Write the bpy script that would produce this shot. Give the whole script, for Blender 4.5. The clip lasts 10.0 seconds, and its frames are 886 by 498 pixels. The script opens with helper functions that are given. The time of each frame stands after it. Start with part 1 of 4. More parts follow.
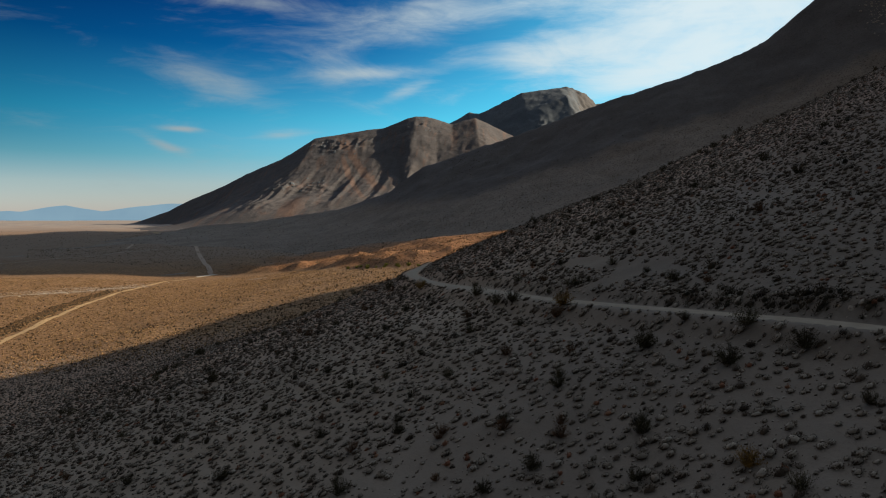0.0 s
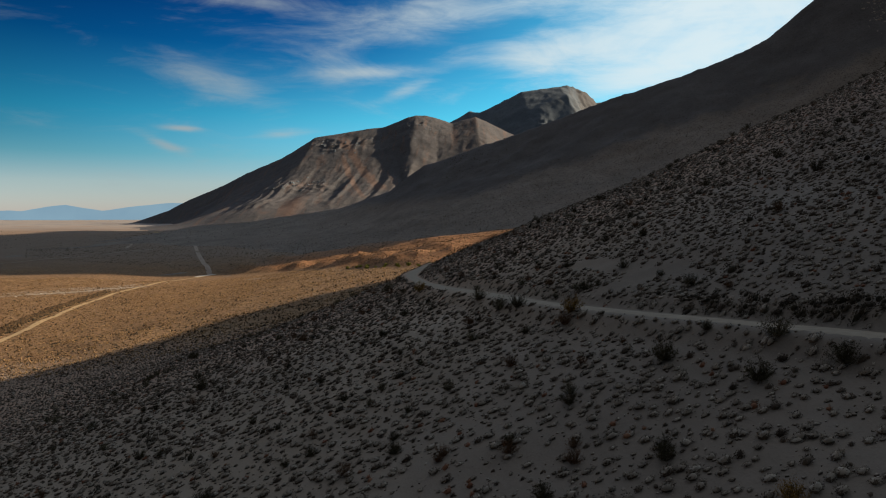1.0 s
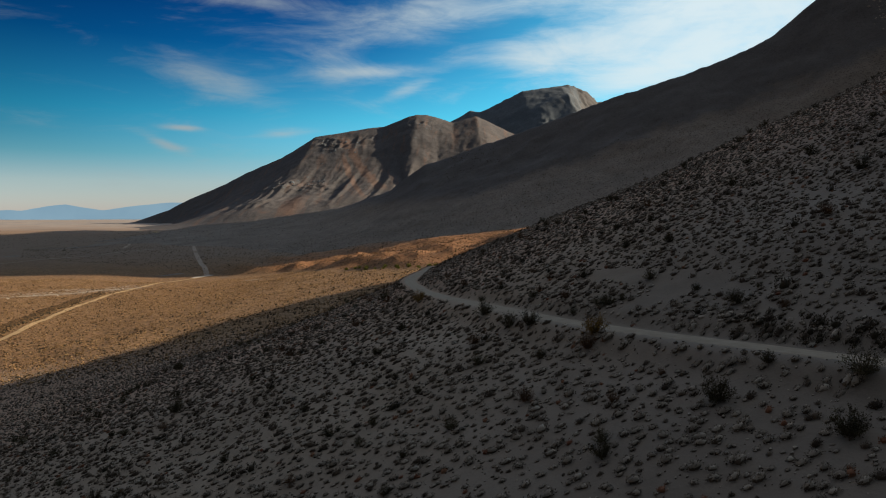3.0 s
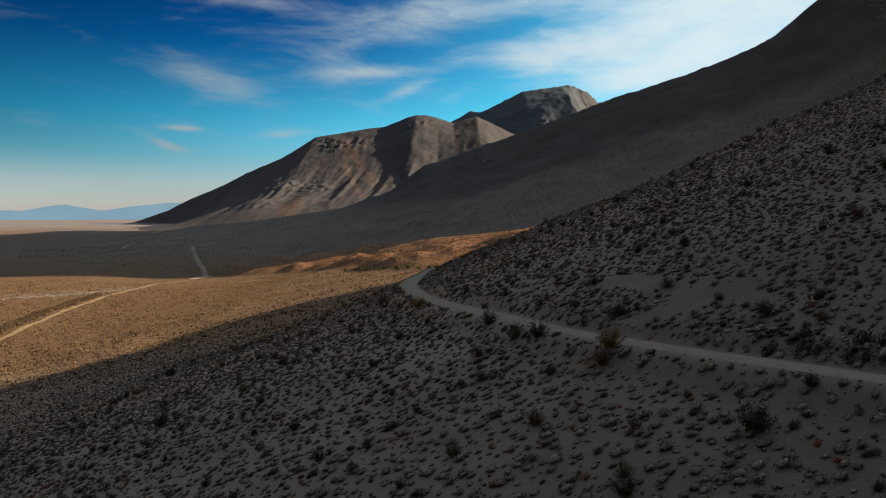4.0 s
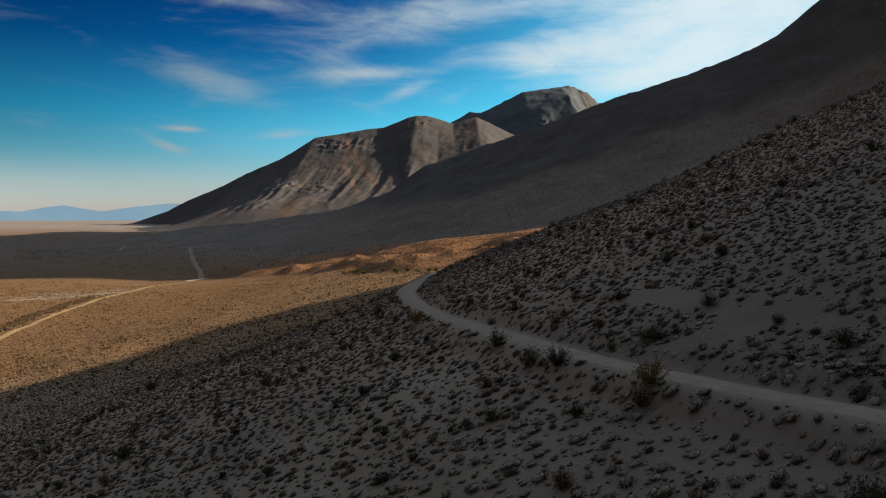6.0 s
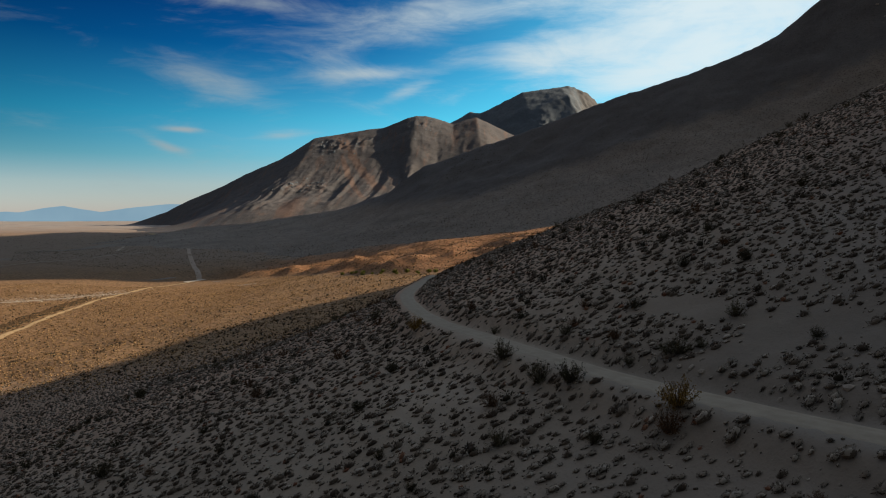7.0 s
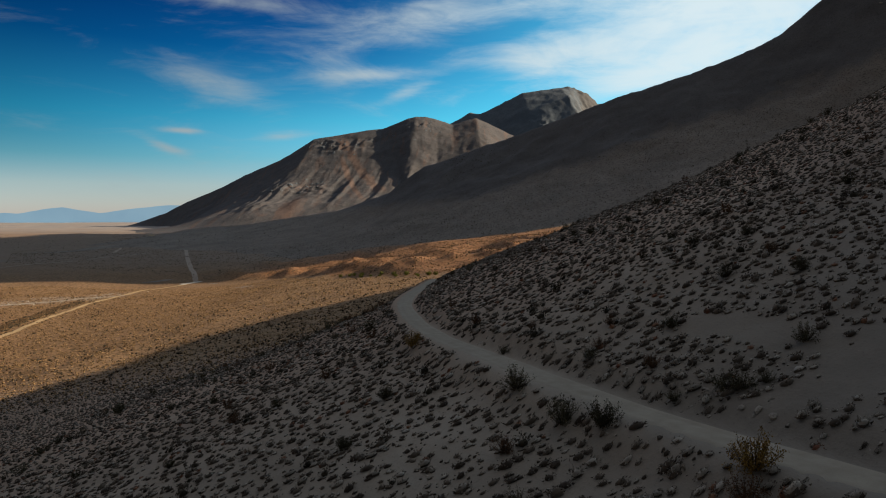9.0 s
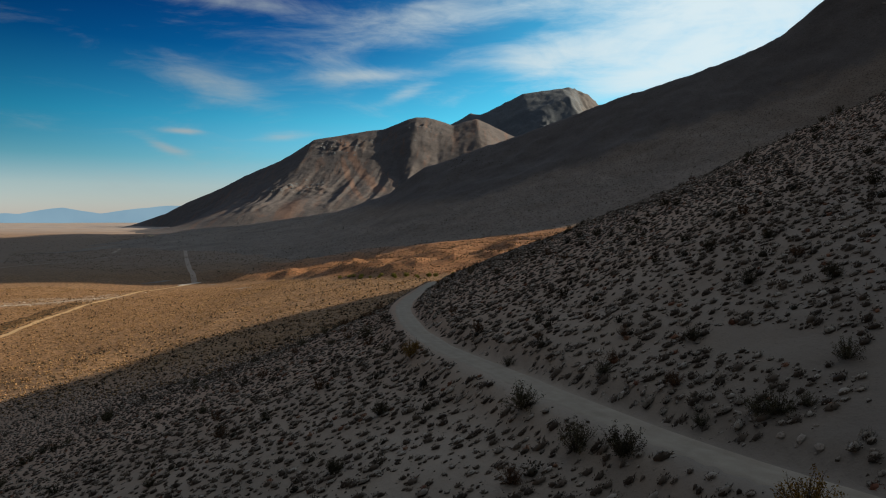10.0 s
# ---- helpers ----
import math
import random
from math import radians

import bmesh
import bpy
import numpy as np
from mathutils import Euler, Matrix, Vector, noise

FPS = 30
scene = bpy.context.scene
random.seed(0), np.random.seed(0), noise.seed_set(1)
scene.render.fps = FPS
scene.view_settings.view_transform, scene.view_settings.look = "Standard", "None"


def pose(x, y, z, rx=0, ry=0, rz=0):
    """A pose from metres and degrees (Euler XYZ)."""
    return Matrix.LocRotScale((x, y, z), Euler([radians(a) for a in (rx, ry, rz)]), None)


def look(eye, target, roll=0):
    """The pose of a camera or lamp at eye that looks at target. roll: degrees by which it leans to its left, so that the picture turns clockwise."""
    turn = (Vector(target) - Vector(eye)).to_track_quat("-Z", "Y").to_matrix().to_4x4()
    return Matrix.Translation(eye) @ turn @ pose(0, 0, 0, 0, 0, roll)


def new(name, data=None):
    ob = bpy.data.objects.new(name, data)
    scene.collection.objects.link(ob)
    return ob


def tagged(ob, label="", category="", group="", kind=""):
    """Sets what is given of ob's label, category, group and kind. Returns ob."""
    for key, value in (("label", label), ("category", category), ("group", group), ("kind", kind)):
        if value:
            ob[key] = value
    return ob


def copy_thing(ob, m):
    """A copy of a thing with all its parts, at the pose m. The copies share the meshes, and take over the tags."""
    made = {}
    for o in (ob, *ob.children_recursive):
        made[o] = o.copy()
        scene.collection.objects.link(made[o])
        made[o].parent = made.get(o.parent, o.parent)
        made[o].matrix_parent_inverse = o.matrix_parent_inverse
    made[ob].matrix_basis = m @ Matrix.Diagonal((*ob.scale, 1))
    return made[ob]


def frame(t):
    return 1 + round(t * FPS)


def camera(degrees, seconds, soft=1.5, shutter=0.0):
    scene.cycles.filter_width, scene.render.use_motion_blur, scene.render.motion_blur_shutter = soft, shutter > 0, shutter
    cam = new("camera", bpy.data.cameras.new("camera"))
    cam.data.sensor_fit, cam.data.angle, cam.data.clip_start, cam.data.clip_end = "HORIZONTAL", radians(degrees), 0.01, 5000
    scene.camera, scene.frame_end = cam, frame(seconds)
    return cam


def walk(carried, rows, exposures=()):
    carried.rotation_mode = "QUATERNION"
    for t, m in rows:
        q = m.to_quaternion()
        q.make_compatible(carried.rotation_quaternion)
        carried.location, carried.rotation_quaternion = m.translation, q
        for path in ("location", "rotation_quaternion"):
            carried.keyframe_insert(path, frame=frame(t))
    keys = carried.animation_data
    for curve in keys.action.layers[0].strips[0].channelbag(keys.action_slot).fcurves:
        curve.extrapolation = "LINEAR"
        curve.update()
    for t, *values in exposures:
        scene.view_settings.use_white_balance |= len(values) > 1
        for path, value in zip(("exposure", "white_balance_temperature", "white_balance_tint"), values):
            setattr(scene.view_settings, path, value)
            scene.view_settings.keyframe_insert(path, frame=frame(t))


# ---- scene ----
cam = camera(70.0, 10.0, soft=1.1)
METRES, EYE, TILT, LEAN, TURN = 48.0, 56.0, -2.85, 0.0, 0.0
ROWS = [
    (0.0, 0.0000, 0.0000, 0.0000, 0.00, 0.00, 0.00),
    (0.5, 0.0007, 0.0506, 0.0036, 0.02, -0.05, 0.03),
    (1.0, 0.0009, 0.1015, 0.0080, 0.04, -0.08, 0.05),
    (1.5, 0.0008, 0.1526, 0.0129, 0.05, -0.11, 0.06),
    (2.0, 0.0003, 0.2039, 0.0181, 0.07, -0.12, 0.06),
    (2.5, -0.0003, 0.2554, 0.0236, 0.08, -0.12, 0.05),
    (3.0, -0.0011, 0.3070, 0.0291, 0.09, -0.12, 0.04),
    (3.5, -0.0020, 0.3587, 0.0345, 0.10, -0.11, 0.03),
    (4.0, -0.0030, 0.4104, 0.0398, 0.10, -0.09, 0.01),
    (4.5, -0.0040, 0.4621, 0.0449, 0.10, -0.08, 0.01),
    (5.0, -0.0049, 0.5138, 0.0497, 0.10, -0.06, 0.00),
    (5.5, -0.0059, 0.5653, 0.0542, 0.09, -0.04, 0.00),
    (6.0, -0.0069, 0.6165, 0.0584, 0.08, -0.02, 0.01),
    (6.5, -0.0078, 0.6675, 0.0623, 0.07, 0.00, 0.02),
    (7.0, -0.0087, 0.7179, 0.0659, 0.06, 0.02, 0.04),
    (7.5, -0.0095, 0.7678, 0.0692, 0.06, 0.04, 0.06),
    (8.0, -0.0101, 0.8168, 0.0724, 0.05, 0.06, 0.08),
    (8.5, -0.0107, 0.8649, 0.0755, 0.06, 0.08, 0.09),
    (9.0, -0.0110, 0.9117, 0.0785, 0.06, 0.10, 0.09),
    (9.5, -0.0110, 0.9570, 0.0815, 0.07, 0.13, 0.07),
    (10.0, -0.0106, 1.0005, 0.0847, 0.09, 0.17, 0.02),
]
walk(cam, [(t, pose(0, 0, EYE, TILT, LEAN, TURN) @ pose(METRES * x, METRES * y, METRES * z, 90 + pitch, roll, yaw)) for t, x, y, z, yaw, pitch, roll in ROWS],
     exposures=[(0.0, 0.6), (10.0, 0.6)])

# ---- light: low warm sun behind the hill, blue evening sky with cirrus ----
SUN_AZ, SUN_EL = 83.0, 21.76          # degrees to the right of straight ahead (+y), and above the horizon
SUN_DIR = Vector((math.sin(radians(SUN_AZ)) * math.cos(radians(SUN_EL)), math.cos(radians(SUN_AZ)) * math.cos(radians(SUN_EL)), math.sin(radians(SUN_EL))))
sun = new("sun", bpy.data.lights.new("sun", "SUN"))
sun.data.energy, sun.data.angle, sun.data.color = 4.2, radians(0.5), (1.0, 0.77, 0.53)
sun.matrix_world = look(SUN_DIR * 100, (0, 0, 0))


class Nodes:
    """A small builder for node trees."""

    def __init__(self, tree):
        self.tree = tree
        tree.nodes.clear()

    def add(self, kind):
        return self.tree.nodes.new(kind)

    def link(self, a, b):
        self.tree.links.new(a, b)

    def put(self, socket, value):
        if isinstance(value, bpy.types.NodeSocket):
            self.link(value, socket)
        elif value is not None:
            socket.default_value = value

    def math(self, op, a, b=None, c=None, clamp=False):
        node = self.add("ShaderNodeMath")
        node.operation, node.use_clamp = op, clamp
        for socket, value in zip(node.inputs, (a, b, c)):
            self.put(socket, value)
        return node.outputs[0]

    def mix(self, factor, a, b, blend="MIX"):
        node = self.add("ShaderNodeMix")
        node.data_type, node.blend_type = "RGBA", blend
        self.put(node.inputs[0], factor)
        self.put(node.inputs[6], a)
        self.put(node.inputs[7], b)
        return node.outputs[2]

    def ramp(self, value, stops, smooth=False):
        node = self.add("ShaderNodeValToRGB")
        node.color_ramp.interpolation = "EASE" if smooth else "LINEAR"
        while len(node.color_ramp.elements) < len(stops):
            node.color_ramp.elements.new(0.5)
        for element, (place, colour) in zip(node.color_ramp.elements, stops):
            element.position = place
            element.color = (*colour, 1) if isinstance(colour, tuple) else (colour, colour, colour, 1)
        self.put(node.inputs[0], value)
        return node.outputs[0]

    def noise(self, vector, scale, detail=4.0, rough=0.55, distort=0.0):
        node = self.add("ShaderNodeTexNoise")
        self.put(node.inputs["Vector"], vector)
        node.inputs["Scale"].default_value = scale
        node.inputs["Detail"].default_value = detail
        node.inputs["Roughness"].default_value = rough
        node.inputs["Distortion"].default_value = distort
        return node.outputs[0]

    def mapped(self, vector, scale=(1, 1, 1), turn=(0, 0, 0), move=(0, 0, 0)):
        node = self.add("ShaderNodeMapping")
        self.put(node.inputs[0], vector)
        node.inputs[1].default_value, node.inputs[2].default_value, node.inputs[3].default_value = move, [radians(a) for a in turn], scale
        return node.outputs[0]

    def span(self, value, lo, hi, to_lo=0.0, to_hi=1.0):
        node = self.add("ShaderNodeMapRange")
        node.interpolation_type = "SMOOTHSTEP"
        self.put(node.inputs[0], value)
        for k, v in zip((1, 2, 3, 4), (lo, hi, to_lo, to_hi)):
            node.inputs[k].default_value = v
        return node.outputs[0]


def make_world():
    world = bpy.data.worlds.new("evening_sky")
    scene.world = world
    world.use_nodes = True
    n = Nodes(world.node_tree)
    way = n.add("ShaderNodeTexCoord").outputs["Generated"]
    split = n.add("ShaderNodeSeparateXYZ")
    n.link(way, split.inputs[0])
    x, y, z = split.outputs
    az = n.math("ARCTAN2", x, y)                       # 0 straight ahead, to the right positive
    flat = n.math("SQRT", n.math("ADD", n.math("MULTIPLY", x, x), n.math("MULTIPLY", y, y)))
    el = n.math("ARCTAN2", z, flat)
    sky = n.add("ShaderNodeTexSky")
    sky.sky_type, sky.sun_disc, sky.sun_elevation, sky.sun_rotation = "NISHITA", False, radians(SUN_EL), radians(SUN_AZ)
    sky.air_density, sky.dust_density, sky.ozone_density, sky.altitude = 1.0, 0.6, 2.0, 900
    # deepening of the blue with height, as the camera's picture has it
    tint = n.ramp(n.math("MULTIPLY", el, 2.0), [(0.0, (0.55, 0.53, 0.68)), (0.10, (0.50, 0.545, 0.60)), (0.18, (0.25, 0.485, 0.53)), (0.30, (0.104, 0.44, 0.49)), (0.5, (0.009, 0.180, 0.322)), (0.72, (0.001, 0.054, 0.200)), (1.0, (0.2, 0.3, 0.45))])
    tint = n.mix(n.span(az, -0.30, 0.30, 0.0, 0.72), tint, (0.125, 0.465, 0.43, 1))      # paler towards the sun
    blue = n.mix(1.0, sky.outputs[0], tint, "MULTIPLY")
    # darker away from the sun
    side = n.span(az, -0.85, 0.40, 0.28, 1.5)
    side = n.mix(n.span(el, 0.13, 0.02, 0.0, 0.85), side, (0.54, 0.53, 0.53, 1))          # but even along the horizon
    blue = n.mix(1.0, blue, side, "MULTIPLY")
    deep = n.math("MULTIPLY", n.span(az, -0.15, -0.60), n.span(el, 0.06, 0.16))
    blue = n.mix(1.0, blue, n.mix(deep, (1, 1, 1, 1), (0.52, 0.97, 1.09, 1)), "MULTIPLY")
    # cirrus: streaked noise in azimuth and elevation, thick towards the sun
    plane = n.add("ShaderNodeCombineXYZ")
    n.link(az, plane.inputs[0])
    n.link(el, plane.inputs[1])
    streak = n.noise(n.mapped(plane.outputs[0], (5.0, 17.0, 1), (0, 0, 14)), 1.0, 9, 0.62, 0.7)
    fine = n.noise(n.mapped(plane.outputs[0], (11.0, 60.0, 1), (0, 0, 22)), 1.0, 7, 0.65, 0.9)
    body = n.math("ADD", n.math("MULTIPLY", streak, 0.75), n.math("MULTIPLY", fine, 0.25))
    total = None
    # azimuth, elevation, half widths, tilt, weight of each bank of cloud
    for a, e, wa, we, turn, weight in CLOUDS:
        c, s = math.cos(turn), math.sin(turn)
        da, de = n.math("SUBTRACT", az, a), n.math("SUBTRACT", el, e)
        p = n.math("MULTIPLY", n.math("ADD", n.math("MULTIPLY", da, c), n.math("MULTIPLY", de, s)), 1 / wa)
        q = n.math("MULTIPLY", n.math("SUBTRACT", n.math("MULTIPLY", de, c), n.math("MULTIPLY", da, s)), 1 / we)
        r = n.math("ADD", n.math("MULTIPLY", p, p), n.math("MULTIPLY", q, q))
        g = n.math("MULTIPLY", n.math("POWER", 2.718, n.math("MULTIPLY", r, -1.0)), weight)
        total = g if total is None else n.math("ADD", total, g)
    wide = n.span(az, 0.15, 0.75, 0.0, 0.30)           # the veil goes on round to the sun
    cover = n.math("ADD", n.math("ADD", total, wide), n.math("MULTIPLY", n.math("SUBTRACT", body, 0.5), 1.75))
    mask = n.span(cover, 0.02, 1.02)
    mask = n.math("MULTIPLY", mask, n.span(el, 0.0, 0.06, 0.25, 1.0))
    glow = n.span(az, -0.5, 0.40, 0.46, 1.0)
    white = n.mix(1.0, (2.42, 2.80, 2.92, 1), glow, "MULTIPLY")
    colour = n.mix(n.math("MULTIPLY", mask, 0.92), blue, white)
    # thin high overcast added over the unseen sky as fill light, brightest ahead-right
    veil = n.math("MAXIMUM", n.span(n.math("ABSOLUTE", az), 0.72, 1.15), n.span(el, 0.40, 0.75))
    toward = n.math("MULTIPLY_ADD", n.math("COSINE", n.math("SUBTRACT", az, 0.45)), 0.5, 0.5)
    toward = n.math("MULTIPLY_ADD", n.math("POWER", toward, 1.7), 2.55, 0.06)
    high = n.mix(1.0, n.mix(n.span(body, 0.35, 0.65), (0.520, 0.542, 0.582, 1), (0.762, 0.788, 0.84, 1)), toward, "MULTIPLY")
    colour = n.mix(n.math("MULTIPLY", veil, 0.94), colour, high)
    back = n.add("ShaderNodeBackground")
    back.inputs[1].default_value = 0.2
    n.link(colour, back.inputs[0])
    n.link(back.outputs[0], n.add("ShaderNodeOutputWorld").inputs[0])


CLOUDS = [(0.42, 0.28, 0.21, 0.12, 0.2, 0.80), (0.15, 0.242, 0.11, 0.028, 0.05, 0.58), (0.12, 0.292, 0.075, 0.016, 0.15, -0.27), (0.035, 0.232, 0.05, 0.018, 0.30, -0.12), (0.28, 0.205, 0.10, 0.028, 0.2, 0.45),
          (-0.045, 0.297, 0.13, 0.034, 0.18, 0.56), (-0.35, 0.198, 0.085, 0.024, -0.30, 0.64), (-0.11, 0.220, 0.08, 0.010, 0.05, 0.50),
          (-0.06, 0.193, 0.045, 0.009, 0.35, 0.52), (-0.415, 0.105, 0.035, 0.008, -0.35, 0.66), (-0.30, 0.315, 0.12, 0.014, -0.08, 0.50),
          (-0.25, 0.124, 0.05, 0.007, 0.1, 0.46), (-0.39, 0.128, 0.03, 0.004, 0.0, 0.62), (-0.25, 0.25, 0.16, 0.05, -0.2, 0.16), (0.25, 0.335, 0.17, 0.050, 0.1, 0.48)]
make_world()


# ---- materials ----
def material(name):
    m = bpy.data.materials.new(name)
    m.use_nodes = True
    n = Nodes(m.node_tree)
    shader = n.add("ShaderNodeBsdfPrincipled")
    n.link(shader.outputs[0], n.add("ShaderNodeOutputMaterial").inputs[0])
    return m, n, shader


def bump(n, shader, height, strength, distance):
    node = n.add("ShaderNodeBump")
    node.inputs["Strength"].default_value, node.inputs["Distance"].default_value = strength, distance
    n.link(height, node.inputs["Height"])
    n.link(node.outputs[0], shader.inputs["Normal"])


def place(n):
    at = n.add("ShaderNodeNewGeometry").outputs["Position"]
    split = n.add("ShaderNodeSeparateXYZ")
    n.link(at, split.inputs[0])
    return at, split.outputs


def make_ground():
    m, n, shader = material("desert_soil")
    at, (x, y, z) = place(n)
    broad = n.noise(at, 0.035, 5, 0.6)
    mid = n.noise(at, 0.35, 5, 0.6)
    grit = n.noise(at, 5.0, 6, 0.7)
    sand = n.ramp(broad, [(0.32, (0.255, 0.221, 0.182)), (0.52, (0.322, 0.279, 0.229)), (0.70, (0.382, 0.333, 0.276))])
    sand = n.mix(n.span(mid, 0.35, 0.7, 0.0, 0.35), sand, (0.38, 0.330, 0.268, 1))
    sand = n.mix(n.span(n.math("MULTIPLY_ADD", x, 1.2, n.math("MULTIPLY", y, -1.0)), -95.0, -35.0), sand, n.mix(1.0, sand, (0.75, 0.77, 0.82, 1), "MULTIPLY"))      # greyer sand low on the near slope, its dimmer light put in the colour
    sand = n.mix(n.span(y, 80.0, 165.0), sand, n.mix(1.0, sand, (1.22, 1.04, 0.96, 1), "MULTIPLY"))      # redder soil over the shoulder, warm bounce from the flat in its colour
    sand = n.mix(n.span(grit, 0.52, 0.72, 0.0, 0.45), sand, (0.13, 0.108, 0.085, 1))
    # dry golden scrub soil of the flat, reddish badland soil, hazy pale far playa
    # gold starts near the shadow edge and carries some of the sun's warmth
    flat = n.math("MULTIPLY", n.span(y, 212.0, 268.0), n.span(z, 36.0, 24.0))
    gold = n.ramp(mid, [(0.30, (0.225, 0.138, 0.072)), (0.55, (0.345, 0.225, 0.124)), (0.75, (0.455, 0.322, 0.195))])
    gold = n.mix(n.span(x, -70.0, -190.0, 0.0, 0.8), gold, n.mix(1.0, gold, (0.74, 0.68, 0.62, 1), "MULTIPLY"))      # gold multiplied darker and browner towards the left of the flat
    gold = n.mix(n.span(broad, 0.40, 0.62, 0.0, 0.6), gold, n.mix(1.0, gold, (0.72, 0.66, 0.60, 1), "MULTIPLY"))
    soil = n.mix(n.math("MULTIPLY", flat, 0.85), sand, gold)
    q = n.math("ADD", n.math("MULTIPLY", n.math("ADD", x, 4.0), 0.836), n.math("MULTIPLY", n.math("SUBTRACT", y, 398.0), 0.549))
    q = n.math("MAXIMUM", q, n.math("ADD", n.math("MULTIPLY", n.math("ADD", x, 75.0), 0.5), n.math("MULTIPLY", n.math("SUBTRACT", y, 565.0), 0.868)))
    red = n.math("MULTIPLY", n.math("MULTIPLY", n.span(q, -4.0, 14.0), n.span(q, 340.0, 230.0)), n.math("MULTIPLY", n.math("MULTIPLY", n.span(y, 330.0, 400.0), n.span(y, 900.0, 780.0)), n.span(x, -225.0, -150.0)))
    soil = n.mix(n.math("MULTIPLY", red, 0.9), soil, n.ramp(mid, [(0.3, (0.265, 0.130, 0.065)), (0.7, (0.42, 0.226, 0.120))]))
    # grey gravel of the wash beside the old road
    wash = n.math("ADD", n.math("MULTIPLY", n.math("ADD", x, 340.0), -0.587), n.math("MULTIPLY", n.math("SUBTRACT", y, 490.0), 0.81))
    wash = n.math("ADD", n.math("ABSOLUTE", n.math("SUBTRACT", wash, 10.0)), n.math("MULTIPLY", n.math("SUBTRACT", n.noise(at, 0.06, 4), 0.5), 50.0))
    soil = n.mix(n.math("MULTIPLY", n.math("MULTIPLY", n.span(wash, 20.0, 8.0, 0.0, 0.8), n.span(x, -245.0, -275.0)), n.span(mid, 0.35, 0.6)), soil, (0.40, 0.36, 0.31, 1))
    # scrub cover, too fine and far to stand singly
    spots = n.add("ShaderNodeTexVoronoi")
    n.link(at, spots.inputs["Vector"])
    spots.inputs["Scale"].default_value = 0.42
    flecks = n.add("ShaderNodeTexVoronoi")
    n.link(at, flecks.inputs["Vector"])
    flecks.inputs["Scale"].default_value = 0.8
    far = n.math("MULTIPLY", n.span(y, 200.0, 280.0), n.span(y, 2200.0, 1200.0))
    soil = n.mix(n.math("MULTIPLY", n.math("MULTIPLY", n.span(flecks.outputs["Distance"], 0.40, 0.15), far), 0.55), soil, (0.46, 0.34, 0.20, 1))
    dark = n.math("MULTIPLY", n.span(spots.outputs["Distance"], 0.46, 0.20), far)
    soil = n.mix(n.math("MULTIPLY", dark, 0.85), soil, (0.070, 0.055, 0.030, 1))
    fan = n.math("MULTIPLY", n.span(y, 640.0, 900.0), n.span(y, 2300.0, 1500.0))
    soil = n.mix(n.math("MULTIPLY", fan, 0.55), soil, n.ramp(broad, [(0.3, (0.215, 0.186, 0.162)), (0.7, (0.315, 0.275, 0.240))]))
    # pale greyed bands put the distance haze into the playa's colour
    playa = n.span(y, 1500.0, 3200.0)
    bands = n.noise(n.mapped(at, (0.0006, 0.006, 1)), 1.0, 5, 0.6)
    soil = n.mix(playa, soil, n.ramp(bands, [(0.36, (0.36, 0.285, 0.24)), (0.5, (0.42, 0.39, 0.37)), (0.62, (0.27, 0.27, 0.28))]))
    n.link(soil, shader.inputs["Base Color"])
    shader.inputs["Roughness"].default_value = 0.95
    shader.inputs["Specular IOR Level"].default_value = 0.15
    bump(n, shader, n.math("ADD", n.math("MULTIPLY", mid, 1.0), n.math("MULTIPLY", grit, 0.25)), 0.55, 0.25)
    return m


def make_track(name, low, high):
    m, n, shader = material(name)
    at, _ = place(n)
    a, b = n.noise(at, 0.8, 5, 0.6), n.noise(at, 12.0, 5, 0.7)
    c = n.ramp(a, [(0.3, low), (0.7, high)])
    c = n.mix(n.span(b, 0.5, 0.75, 0.0, 0.3), c, tuple(0.55 * v for v in low) + (1,))
    n.link(c, shader.inputs["Base Color"])
    shader.inputs["Roughness"].default_value = 0.93
    shader.inputs["Specular IOR Level"].default_value = 0.15
    bump(n, shader, n.math("ADD", a, n.math("MULTIPLY", b, 0.3)), 0.4, 0.08)
    return m


